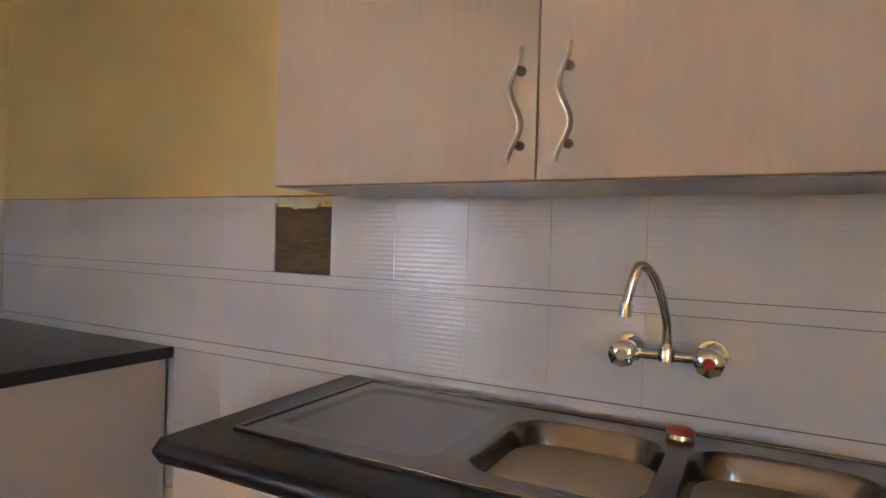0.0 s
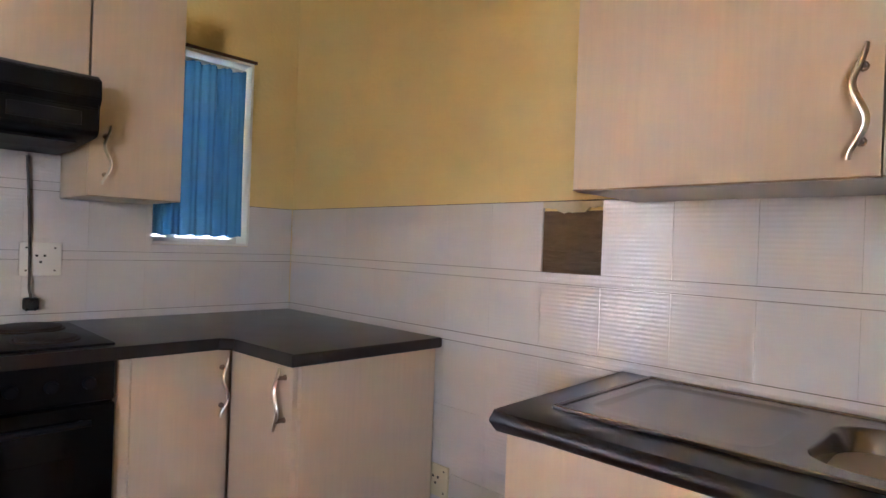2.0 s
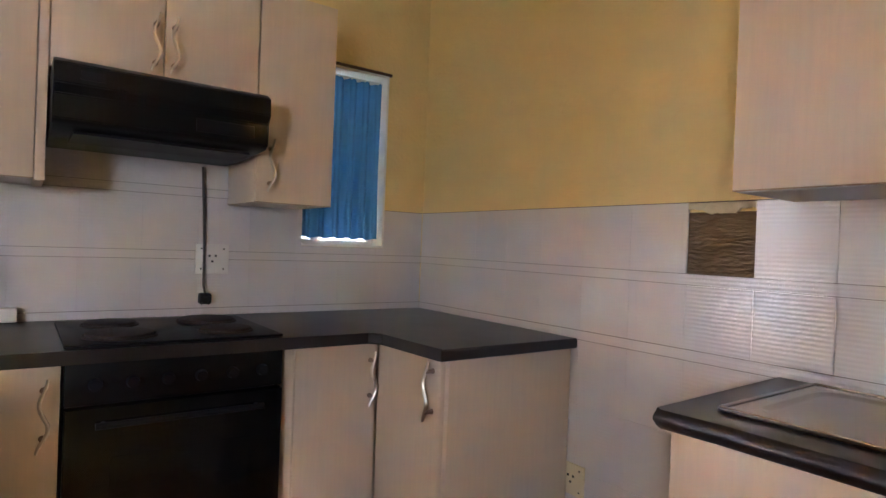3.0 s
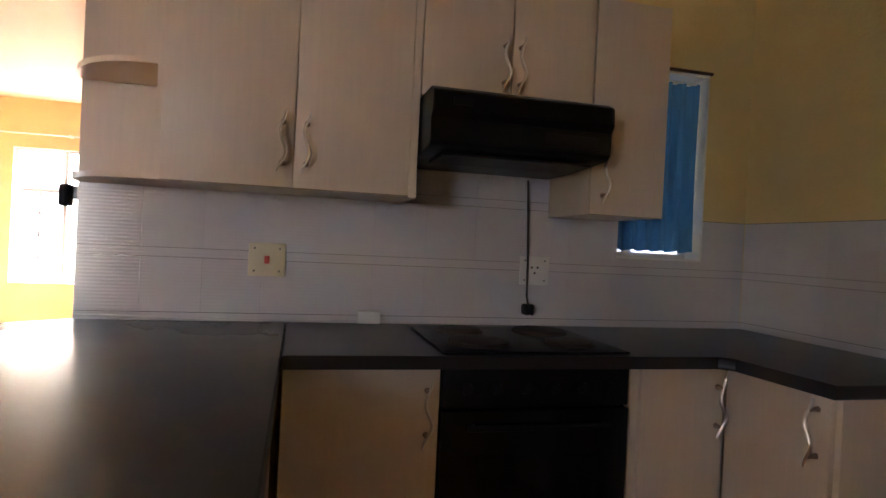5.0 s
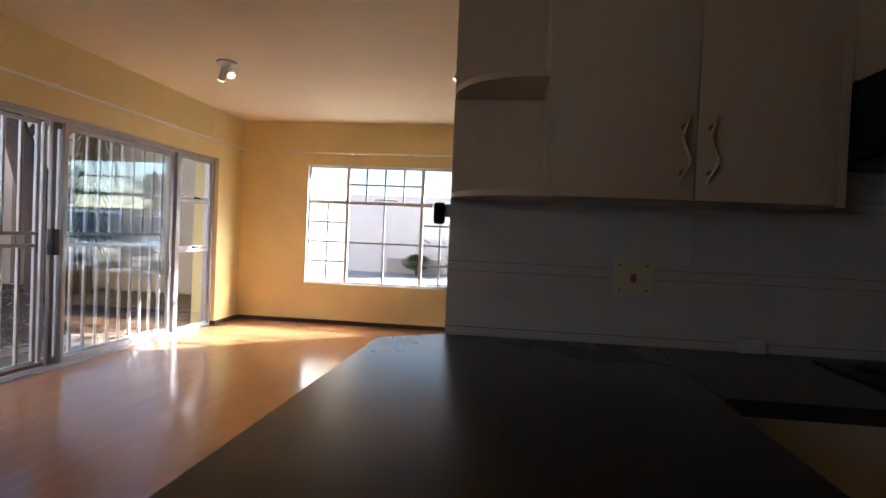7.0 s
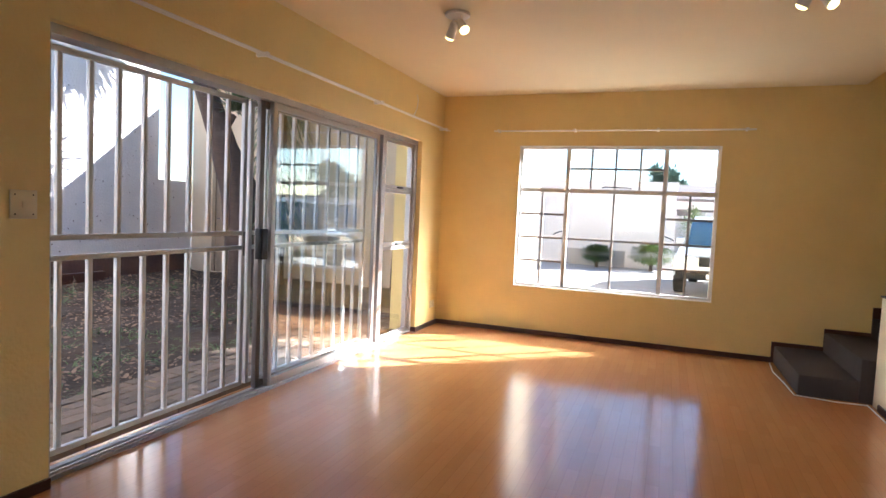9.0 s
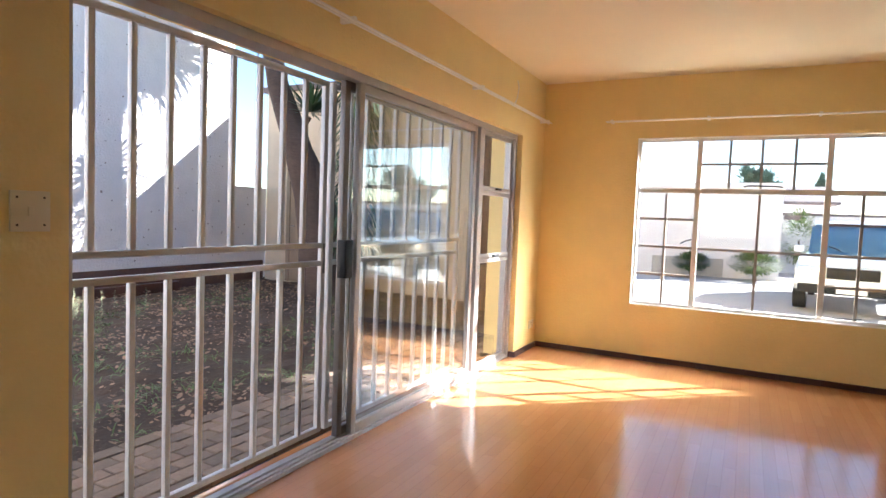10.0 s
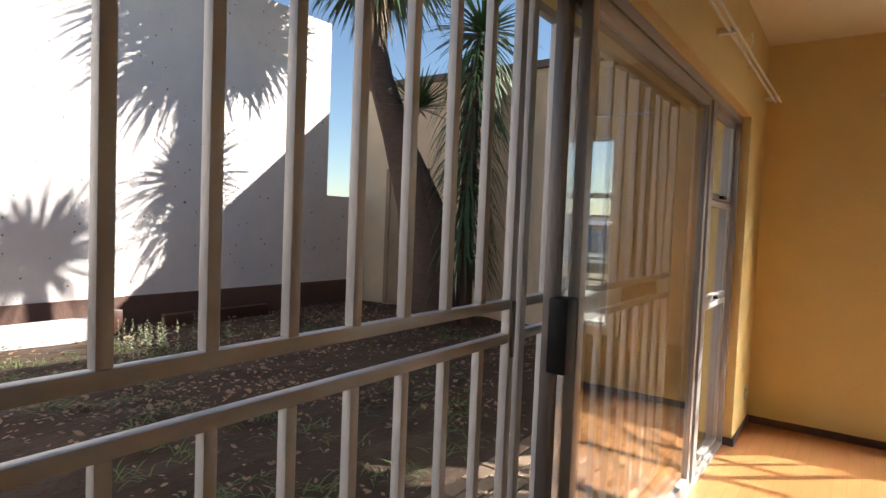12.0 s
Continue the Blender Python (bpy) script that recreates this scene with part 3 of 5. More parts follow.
hood = thing("cooker_hood", "black slimline cooker hood under the wall cabinet", "cooker hood")
bm = bmesh.new()
prism(bm, [(WX + 0.002, 1.690), (-2.345, 1.690), (-2.31, 1.672), (-2.305, 1.615), (-2.33, 1.59), (-2.325, 1.520), (-2.345, 1.505), (-2.60, 1.492), (WX + 0.002, 1.492)], "y", 0.246, 0.848)
bmesh.ops.bevel(bm, geom=bm.edges[:], offset=0.003, segments=2, affect="EDGES")
hb = part("body", bm, BLACK, hood, smooth=True)
boxpart("label_plate", BLACKPLASTIC, hood, (-2.3095, -2.3045, 0.31, 0.37, 1.630, 1.655))
boxpart("filter_grille", BLACKPLASTIC, hood, (-2.58, -2.37, 0.30, 0.80, 1.487, 1.495))
boxpart("switch_panel", BLACKPLASTIC, hood, (-2.33, -2.322, 0.62, 0.80, 1.535, 1.575), 0.002)

# dangling hood flex with a plug
fx = thing("hood_cable", "dark hood cable dangling to an unplugged plug", "cable")
bm = bmesh.new()
tube(bm, [(WX + 0.016, 0.755, 1.48), (WX + 0.014, 0.765, 1.3), (WX + 0.017, 0.770, 1.15), (WX + 0.018, 0.772, 1.02), (WX + 0.022, 0.778, 0.985)], 0.0045, 8)
part("flex", bm, DARKCORD, fx, smooth=True)
bm = bmesh.new()
box(bm, WX + 0.002, WX + 0.042, 0.755, 0.800, 0.945, 0.988, 0.008)
for u, v in ((0.765, 0.955), (0.79, 0.955), (0.778, 0.98)):
    tube(bm, [(WX + 0.035, u, v), (WX + 0.055, u - 0.006, v - 0.008)], 0.003, 6)
part("plug", bm, BLACKPLASTIC, fx, "black three-pin plug", smooth=True)


def wallplate(name, label, x, y0, y1, z0, z1, mat=IVORY, rocker=None, axis="x", deep=0.010):
    """A flat electrical plate on a wall that looks to +x (or -y / +y), with a rocker and screws."""
    th = thing(name, label, "switch" if rocker else "socket")
    def dims(a, b, lo, hi, d0, d1):
        if axis == "x":
            return (x + d0, x + d1, a, b, lo, hi)
        s = -1 if axis == "-y" else 1
        return (a, b, min(x + s * d0, x + s * d1), max(x + s * d0, x + s * d1), lo, hi)
    boxpart("plate", mat, th, dims(y0, y1, z0, z1, 0.001, deep), 0.002)
    cy, cz = (y0 + y1) / 2, (z0 + z1) / 2
    if rocker:
        boxpart("rocker", rocker, th, dims(cy - 0.009, cy + 0.009, cz - 0.014, cz + 0.014, deep, deep + 0.005), 0.001)
    else:
        for u, v in ((-0.012, 0.012), (0.012, 0.012), (0, -0.010)):
            boxpart("pin_hole", BLACKPLASTIC, th, dims(cy + u - 0.004, cy + u + 0.004, cz + v - 0.004, cz + v + 0.004, deep, deep + 0.001))
    for u in (-1, 1):
        for v in (-1, 1):
            a, b = cy + u * (y1 - y0) * 0.34, cz + v * (z1 - z0) * 0.34
            boxpart("screw", PLATE, th, dims(a - 0.003, a + 0.003, b - 0.003, b + 0.003, deep, deep + 0.001))
    return th


wallplate("stove_switch", "ivory stove isolator switch plate with a red rocker", WX, -0.294, -0.166, 1.063, 1.183, IVORY, RED)
wallplate("wall_socket", "white double wall socket on kitchen tiles", WX, 0.742, 0.867, 1.063, 1.18, WHITE)
wallplate("wall_socket", "ivory wall socket low on the tiles", NY, -1.845, -1.73, 0.345, 0.455, IVORY, axis="-y")
wallplate("light_switch", "ivory light switch on the yellow wall", SY, -3.60, -3.49, 1.21, 1.33, IVORY, IVORY, axis="+y")
wallplate("wall_socket", "ivory wall socket by the sliding door", SY, -8.24, -8.12, 0.21, 0.29, IVORY, axis="+y")
jb = thing("junction_box", "small white junction box on the worktop", "junction box")
boxpart("box", WHITE, jb, (WX + 0.001, WX + 0.045, 0.10, 0.185, 0.902, 0.948), 0.004)
bm = bmesh.new()
tube(bm, [(WX + 0.02, 0.10, 0.915), (WX + 0.012, -0.1, 0.910), (WX + 0.03, -0.28, 0.9055), (WX + 0.015, -0.5, 0.911), (WX + 0.012, -0.84, 0.915)], 0.003, 6)
part("cable", bm, CORD, jb, "thin white cable along the tiles", smooth=True)

# small kitchen window with a blue curtain
win = tagged(new("window_1"), "small white steel kitchen window", "window", kind="structure")
y0, y1, z0, z1 = WIN
bm = bmesh.new()
for d in [(y0, y1, z0, z0 + 0.03), (y0, y1, z1 - 0.03, z1), (y0, y0 + 0.03, z0 + 0.03, z1 - 0.03), (y1 - 0.03, y1, z0 + 0.03, z1 - 0.03), (1.27, 1.30, z0 + 0.03, z1 - 0.03)]:
    box(bm, WX - 0.13, WX - 0.10, *d)
for z in (1.45, 1.72):
    box(bm, WX - 0.125, WX - 0.105, y0 + 0.03, y1 - 0.03, z, z + 0.018)
part("window_frame", bm, STEELWHITE, win)
g = boxpart("pane", GLASS, win, (WX - 0.118, WX - 0.114, y0 + 0.02, y1 - 0.02, z0 + 0.02, z1 - 0.02))
g.visible_shadow = False
bm = bmesh.new()
box(bm, WX - 0.10, WX - 0.001, y0 + 0.004, y1 - 0.004, z0 + 0.001, z0 + 0.010)
box(bm, WX - 0.10, WX - 0.001, y1 - 0.010, y1 - 0.0005, z0 + 0.010, z1 - 0.001)
box(bm, WX - 0.10, WX - 0.001, y0 + 0.004, y1 - 0.010, z1 - 0.012, z1 - 0.001)
part("reveal_lining", bm, WHITE, win)
bm = bmesh.new()
box(bm, WX - 0.011, WX + 0.004, y0, y1 + 0.012, z1, z1 + 0.012)
part("head_trim", bm, BROWNWOOD, win)
cur = thing("curtain", "blue translucent curtain gathered in folds at the window", "curtain")
bm = bmesh.new()
cols, rows = 90, 12
grid = []
for i in range(cols + 1):
    u = i / cols
    y = y0 + 0.01 + u * (y1 - y0 - 0.025)
    col = []
    for j in range(rows + 1):
        v = j / rows
        x = WX - 0.055 + 0.014 * math.sin(u * 34 + 0.8 * math.sin(v * 3)) * (0.5 + 0.5 * v) + 0.006 * math.sin(u * 71)
        col.append(bm.verts.new((x, y, z1 - 0.035 - v * (z1 - z0 - 0.075) + 0.004 * math.sin(u * 34))))
    grid.append(col)
for i in range(cols):
    for j in range(rows):
        bm.faces.new((grid[i][j], grid[i + 1][j], grid[i + 1][j + 1], grid[i][j + 1]))
part("cloth", bm, CURTAIN, cur, smooth=True)
bm = bmesh.new()
tube(bm, [(WX - 0.055, y0 + 0.005, z1 - 0.03), (WX - 0.055, y1 - 0.012, z1 - 0.03)], 0.005, 8)
part("wire", bm, CORD, cur)

# ---- living room ----
# wide steel cottage window
win = tagged(new("window_2"), "wide white steel window with small panes", "window", kind="structure")
y0, y1, z0, z1 = BIGWIN
ML, MR, TR = -2.79, -1.79, 1.615
fx0, fx1 = FX - 0.075, FX - 0.04
bm = bmesh.new()
for d in [(y0, y1, z0, z0 + 0.035), (y0, y1, z1 - 0.035, z1), (y0, y0 + 0.035, z0 + 0.035, z1 - 0.035), (y1 - 0.035, y1, z0 + 0.035, z1 - 0.035),
          (ML - 0.022, ML + 0.022, z0 + 0.035, z1 - 0.035), (MR - 0.022, MR + 0.022, z0 + 0.035, z1 - 0.035),
          (y0 + 0.035, ML - 0.022, TR - 0.022, TR + 0.022), (ML + 0.022, MR - 0.022, TR - 0.022, TR + 0.022), (MR + 0.022, y1 - 0.035, TR - 0.022, TR + 0.022)]:
    box(bm, fx0, fx1, *d)
part("window_frame", bm, STEELWHITE, win)
bm = bmesh.new()
def vbar(y, lo, hi, w=0.011):
    box(bm, fx0 + 0.004, fx1 - 0.004, y - w, y + w, lo, hi)
def hbar(z, a, b, w=0.011):
    box(bm, fx0 + 0.006, fx1 - 0.002, a, b, z - w, z + w)
vbar(-2.29, z0 + 0.035, TR - 0.022)
hbar(1.09, ML + 0.022, MR - 0.022)
for y in (-2.54, -2.29, -2.04):
    vbar(y, TR + 0.022, z1 - 0.035)
hbar(1.855, ML + 0.022, MR - 0.022)
for a, b in ((y0 + 0.035, ML - 0.022), (MR + 0.022, y1 - 0.035)):
    vbar((a + b) / 2, z0 + 0.035, TR - 0.022)
    for z in (0.83, 1.09, 1.35):
        hbar(z, a, b)
# bars use the darkened paint so they read as backlit
part("glazing_bars", bm, BARS, win, "slim glazing bars with backlit shade in their colour")
for a, b, lo, hi in ((y0, ML, z0, TR), (ML, MR, z0, TR), (MR, y1, z0, TR), (y0, ML, TR, z1), (ML, MR, TR, z1), (MR, y1, TR, z1)):
    g = boxpart("pane", GLASS, win, (fx0 + 0.014, fx0 + 0.018, a + 0.02, b - 0.02, lo + 0.02, hi - 0.02))
    g.visible_shadow = False
bm = bmesh.new()
box(bm, FX - 0.22, FX - 0.0005, y0 + 0.001, y1 - 0.001, z0 + 0.0005, z0 + 0.008)
box(bm, FX - 0.22, FX - 0.0005, y0 + 0.0005, y0 + 0.008, z0 + 0.008, z1 - 0.0005)
box(bm, FX - 0.22, FX - 0.0005, y1 - 0.008, y1 - 0.0005, z0 + 0.008, z1 - 0.0005)
box(bm, FX - 0.22, FX - 0.0005, y0 + 0.008, y1 - 0.008, z1 - 0.008, z1 - 0.0005)
part("window_sill", bm, WHITE, win, "white painted reveal and sill")
for y, s in ((ML - 0.03, -1), (MR + 0.03, 1)):
    bm = bmesh.new()
    tube(bm, [(fx1, y, 1.17), (fx1 + 0.025, y, 1.17), (fx1 + 0.03, y + s * 0.05, 1.155), (fx1 + 0.03, y + s * 0.09, 1.13)], 0.006, 8)
    part("latch", bm, BLACKPLASTIC, win, "dark casement latch", smooth=True)
bm = bmesh.new()
tube(bm, [(fx1 + 0.01, -2.42, 1.655), (fx1 + 0.03, -2.38, 1.665), (fx1 + 0.03, -2.16, 1.66), (fx1 + 0.01, -2.12, 1.655)], 0.006, 8)
tube(bm, [(fx1 + 0.01, -3.0, 0.585), (fx1 + 0.03, -2.95, 0.58), (fx1 + 0.03, -2.86, 0.58)], 0.005, 8)
tube(bm, [(fx1 + 0.01, -1.50, 0.585), (fx1 + 0.03, -1.55, 0.58), (fx1 + 0.03, -1.70, 0.58)], 0.005, 8)
part("stay", bm, BLACKPLASTIC, win, "dark window stay", smooth=True)

# sliding door, side light and security gate
YD = SY - 0.10
x0, x1, _, dh = DOOR
door = tagged(new("door_1"), "wide aluminium sliding glass door standing open", "door", kind="structure")
bm = bmesh.new()
box(bm, x0, x1, YD - 0.06, YD + 0.05, dh - 0.045, dh - 0.0005)
box(bm, x0, x1, YD - 0.06, YD + 0.05, 0.0005, 0.022)
box(bm, x0, x1, YD - 0.012, YD - 0.002, 0.022, 0.034)
box(bm, x0, x1, YD + 0.025, YD + 0.035, 0.022, 0.034)
box(bm, x0 + 0.0005, x0 + 0.04, YD - 0.06, YD + 0.05, 0.022, dh - 0.045)
box(bm, x1 - 0.04, x1 - 0.0005, YD - 0.06, YD + 0.05, 0.022, dh - 0.045)
part("door_frame", bm, FRAME, door)


def leaf(name, a, b, y, lo, hi, w, mat):
    bm = bmesh.new()
    box(bm, a, a + w, y - 0.018, y + 0.018, lo, hi, 0.002)
    box(bm, b - w, b, y - 0.018, y + 0.018, lo, hi, 0.002)
    box(bm, a + w, b - w, y - 0.018, y + 0.018, lo, lo + w * 1.1, 0.002)
    box(bm, a + w, b - w, y - 0.018, y + 0.018, hi - w, hi, 0.002)
    fr = part(name, bm, mat, door, smooth=True)
    g = boxpart("pane", GLASS, fr, (a + w - 0.01, b - w + 0.01, y - 0.003, y + 0.003, lo + w - 0.01, hi - w + 0.01))
    g.visible_shadow = False
    return fr


leaf("sliding_leaf", -6.84, -5.26, YD + 0.028, 0.036, dh - 0.05, 0.045, FRAME)
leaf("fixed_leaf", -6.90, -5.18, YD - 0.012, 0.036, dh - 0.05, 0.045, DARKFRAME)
bm = bmesh.new()
box(bm, -6.99, -6.91, YD - 0.05, YD + 0.045, 0.022, dh - 0.045, 0.003)
part("mullion", bm, FRAME, door)
sl0, sl1 = x0 + 0.04, -6.99
bm = bmesh.new()
for lo, hi in ((0.022, 0.95), (0.955, 1.525), (1.53, dh - 0.046)):
    box(bm, sl0, sl0 + 0.035, YD - 0.02, YD + 0.02, lo, hi, 0.002)
    box(bm, sl1 - 0.035, sl1, YD - 0.02, YD + 0.02, lo, hi, 0.002)
    box(bm, sl0 + 0.035, sl1 - 0.035, YD - 0.02, YD + 0.02, lo, lo + 0.035, 0.002)
    box(bm, sl0 + 0.035, sl1 - 0.035, YD - 0.02, YD + 0.02, hi - 0.035, hi, 0.002)
sl = part("side_light", bm, FRAME, door)
for lo, hi in ((0.05, 0.93), (0.98, 1.50), (1.555, dh - 0.07)):
    g = boxpart("pane", GLASS, sl, (sl0 + 0.02, sl1 - 0.02, YD - 0.003, YD + 0.003, lo, hi))
    g.visible_shadow = False
for z in (0.965, 1.54):
    boxpart("latch", BLACKPLASTIC, sl, (-7.40, -7.30, YD + 0.02, YD + 0.045, z, z + 0.018), 0.003)


def gate(name, label, a, b, y, count, lock):
    """A welded square-tube gate with two mid rails."""
    th = thing(name, label, "security gate")
    lo, hi, m1, m2 = 0.03, dh - 0.04, 1.008, 1.109
    bm = bmesh.new()
    box(bm, a, a + 0.035, y - 0.014, y + 0.014, lo, hi, 0.002)
    box(bm, b - 0.035, b, y - 0.014, y + 0.014, lo, hi, 0.002)
    for z, h in ((lo, 0.03), (hi - 0.03, 0.03)):
        box(bm, a + 0.035, b - 0.035, y - 0.014, y + 0.014, z, z + h, 0.002)
    part("gate_frame", bm, GATE, th, smooth=True)
    for z in (m1, m2):
        boxpart("rail", GATE, th, (a + 0.035, b - 0.035, y - 0.013, y + 0.013, z - 0.014, z + 0.014), 0.002)
    step = (b - a - 0.035) / (count + 1)
    for k in range(count):
        x = a + 0.0175 + step * (k + 1)
        for p, q in ((lo + 0.0305, m1 - 0.0145), (m2 + 0.0145, hi - 0.0305)):
            boxpart("bar", GATE, th, (x - 0.0125, x + 0.0125, y - 0.0125, y + 0.0125, p, q), 0.002)
    if lock:
        boxpart("lock_box", BLACKPLASTIC, th, (a + 0.010, a + 0.080, y + 0.157, y + 0.215, 0.94, 1.15), 0.006)
        boxpart("lock_plate", DARKFRAME, th, (a + 0.012, a + 0.026, y + 0.0145, y + 0.022, 0.95, 1.12), 0.002)
    return th


YG = SY - 0.25
gate("security_gate", "white painted steel sliding security gate, closed", -5.218, -3.6935, YG, 8, True)
gate("security_gate", "white painted steel fixed security grille behind glass", -6.93, -5.25, YG, 9, False)

# window in the east wall, behind the start of the walk
win = tagged(new("window_3"), "white steel window in the east wall", "window", kind="structure")
y0, y1, z0, z1 = EWIN
ym = (y0 + y1) / 2
bm = bmesh.new()
for d in [(y0, y1, z0, z0 + 0.035), (y0, y1, z1 - 0.035, z1), (y0, y0 + 0.035, z0 + 0.035, z1 - 0.035), (y1 - 0.035, y1, z0 + 0.035, z1 - 0.035), (ym - 0.02, ym + 0.02, z0 + 0.035, z1 - 0.035)]:
    box(bm, EX + 0.06, EX + 0.10, *d)
part("window_frame", bm, STEELWHITE, win)
for a, b in ((y0 + 0.02, ym - 0.01), (ym + 0.01, y1 - 0.02)):
    g = boxpart("pane", GLASS, win, (EX + 0.078, EX + 0.082, a, b, z0 + 0.02, z1 - 0.02))
    g.visible_shadow = False

# curtain rails
def rail(label, p, q, along, wallface):
    th = thing("curtain_rail", label, "curtain rail")
    n = 24
    bm = bmesh.new()
    for off in (0.055, 0.085):
        pts = []
        for k in range(n + 1):
            a = p + (q - p) * k / n
            pts.append((a, wallface + off, 2.262) if along == "x" else (wallface + off, a, 2.25))
        tube(bm, pts, 0.007, 8)
    part("track", bm, WHITE, th, smooth=True)
    for f in (0.02, 0.34, 0.66, 0.97):
        a = p + (q - p) * f
        d = (a - 0.012, a + 0.012, wallface, wallface + 0.092, 2.252, 2.28) if along == "x" else (wallface, wallface + 0.092, a - 0.012, a + 0.012, 2.24, 2.268)
        boxpart("bracket", WHITE, th, d, 0.003)
    return th


rail("double white curtain rail above the sliding door", -8.30, -3.3, "x", SY)
rail("white curtain rail above the steel window", -3.62, -1.0, "y", FX)
# pale tubes modelled in place of a crescent of reflected sunlight
bm = bmesh.new()
for k in range(2):
    tube(bm, [(-7.45 - 0.02 * k, SY + 0.003, 2.30), (-7.52, SY + 0.006, 2.37), (-7.55, SY + 0.006, 2.47), (-7.52, SY + 0.004, 2.52)], 0.004, 6)
tagged(part("wall_glint", bm, CORD), "pale curl above the rail standing in for a sunlit glint", "cable")


def spotlight(x, y, turn):
    """A ceiling plate with two swivelling spots."""
    th = thing("ceiling_spotlight", "white twin ceiling spotlight with bare reflector bulbs", "spotlight", "ceiling spotlights")
    bm = bmesh.new()
    tube(bm, [(x, y, H), (x, y, H - 0.018), (x, y, H - 0.024)], [0.085, 0.085, 0.075], 28)
    part("plate", bm, WHITE, th, smooth=True)
    for s, tilt in ((-1, (-0.035, -0.05, -0.10)), (1, (0.05, 0.06, -0.085))):
        px, py = x + 0.055 * s * math.cos(turn), y + 0.055 * s * math.sin(turn)
        bm = bmesh.new()
        tube(bm, [(px, py, H - 0.02), (px, py, H - 0.075)], 0.008, 8)
        part("stem", bm, WHITE, th, smooth=True)
        d = Vector(tilt).normalized()
        c = Vector((px, py, H - 0.085))
        bm = bmesh.new()
        tube(bm, [c - d * 0.045, c - d * 0.035, c + d * 0.02, c + d * 0.065], [0.016, 0.026, 0.028, 0.036], 18)
        sp = part("spot", bm, WHITE, th, smooth=True)
        bm = bmesh.new()
        tube(bm, [c + d * 0.0655, c + d * 0.075, c + d * 0.082], [0.032, 0.028, 0.012], 18)
        part("bulb", bm, BULB, sp, "yellowish reflector bulb", smooth=True)


spotlight(-5.68, -3.15, 0.9)
spotlight(-5.62, -1.06, 2.2)

# small black sensor at the end of the stove wall
sn = thing("wall_sensor", "small black sensor on a white bracket under the shelf", "sensor")
boxpart("bracket", WHITE, sn, (WX - 0.03, WX - 0.01, -0.868, -0.8505, 1.30, 1.345), 0.003)
boxpart("body", BLACKPLASTIC, sn, (WX - 0.035, WX + 0.012, -0.905, -0.8685, 1.275, 1.350), 0.01)

# staircase
st = thing("staircase", "dark grey carpeted stairs turning beside the wall", "stairs")
for k, (ya, h) in enumerate([(-0.70, 0.17), (-0.29, 0.345), (0.08, 0.52)]):
    boxpart("step", CARPET, st, (FX + 0.016, -7.16, ya, 0.75 if k == 2 else [-0.29, 0.08][k], 0.001, h), 0.012)
for k in range(11):
    xa = -7.155 + k * 0.35
    boxpart("step", CARPET, st, (xa, xa + 0.345, -0.098, 0.75, max(0.001, 0.55 + k * 0.17 - 0.16), 0.69 + k * 0.17), 0.01)
bm = bmesh.new()
for p, q, lo, hi in ((-0.72, -0.29, 0.001, 0.205), (-0.29, 0.08, 0.001, 0.38), (0.08, 0.75, 0.001, 0.62)):
    box(bm, FX + 0.001, FX + 0.015, p, q, lo, hi)
part("stringer", bm, BROWNWOOD, st, "dark brown wooden wall stringer")
rl = thing("stair_railing", "white painted steel stair railing on the parapet", "railing")
bm = bmesh.new()
tube(bm, [(-6.82, -0.15, 1.70), (-4.72, -0.15, 3.24)], 0.016, 10)
part("handrail", bm, WHITE, rl, smooth=True)
for k in range(15):
    x = -6.78 + k * 0.14
    base = [z for sx, z in steps if sx <= x][-1]
    if base >= H:
        break
    bm = bmesh.new()
    tube(bm, [(x, -0.15, base + 0.012), (x, -0.15, 1.70 + (x + 6.82) * 0.733)], 0.010, 8)
    part("baluster", bm, WHITE, rl, smooth=True)
cb = thing("floor_cable", "white cable lying along the stair foot", "cable")
bm = bmesh.new()
pts = [(-8.25, -0.735, 0.006), (-7.9, -0.76, 0.005), (-7.5, -0.73, 0.005), (-7.15, -0.72, 0.005), (-7.10, -0.45, 0.005), (-7.12, -0.24, 0.005), (-6.6, -0.25, 0.012), (-6.2, -0.235, 0.005), (-5.7, -0.24, 0.010), (-5.0, -0.235, 0.005)]
tube(bm, pts, 0.005, 6)
part("cable", bm, CORD, cb, smooth=True)

# ---- garden ----
bm = bmesh.new()
rnd = random.Random(3)
nx, ny = 90, 60
vs = [[bm.verts.new((-14 + 16 * i / nx, -11 + 6.44 * j / ny, -0.06 + 0.035 * noise.noise((i * 0.35, j * 0.35, 0)) - 0.0)) for j in range(ny + 1)] for i in range(nx + 1)]
for i in range(nx):
    for j in range(ny):
        bm.faces.new((vs[i][j], vs[i + 1][j], vs[i + 1][j + 1], vs[i][j + 1]))
structure("garden_soil", bm, SOIL, "bare brown garden soil under dry leaves", "soil")
bm = bmesh.new()
box(bm, -900, 900, -900, 900, -0.5, -0.16)
structure("ground", bm, ASPHALT, "pale paved ground reaching to the horizon", "ground")

GW = -10.8
bm = bmesh.new()
box(bm, -10.35, 4.0, GW - 0.25, GW, -0.15, 4.45)
structure("wall_garden", bm, GARDENSTUCCO, "tall white stucco boundary wall with chipped plaster", "wall")
bm = bmesh.new()
box(bm, -11.2, -10.35, GW - 0.2, GW - 0.004, -0.15, 1.70)
structure("wall_low", bm, GARDENSTUCCO, "low white stucco garden wall", "wall")
out = thing("outbuilding", "tan stucco outbuilding with a weathered door", "building")
boxpart("wall", TANSTUCCO, out, (-15.0, -11.1, -10.7, -4.6, -0.15, 3.52))
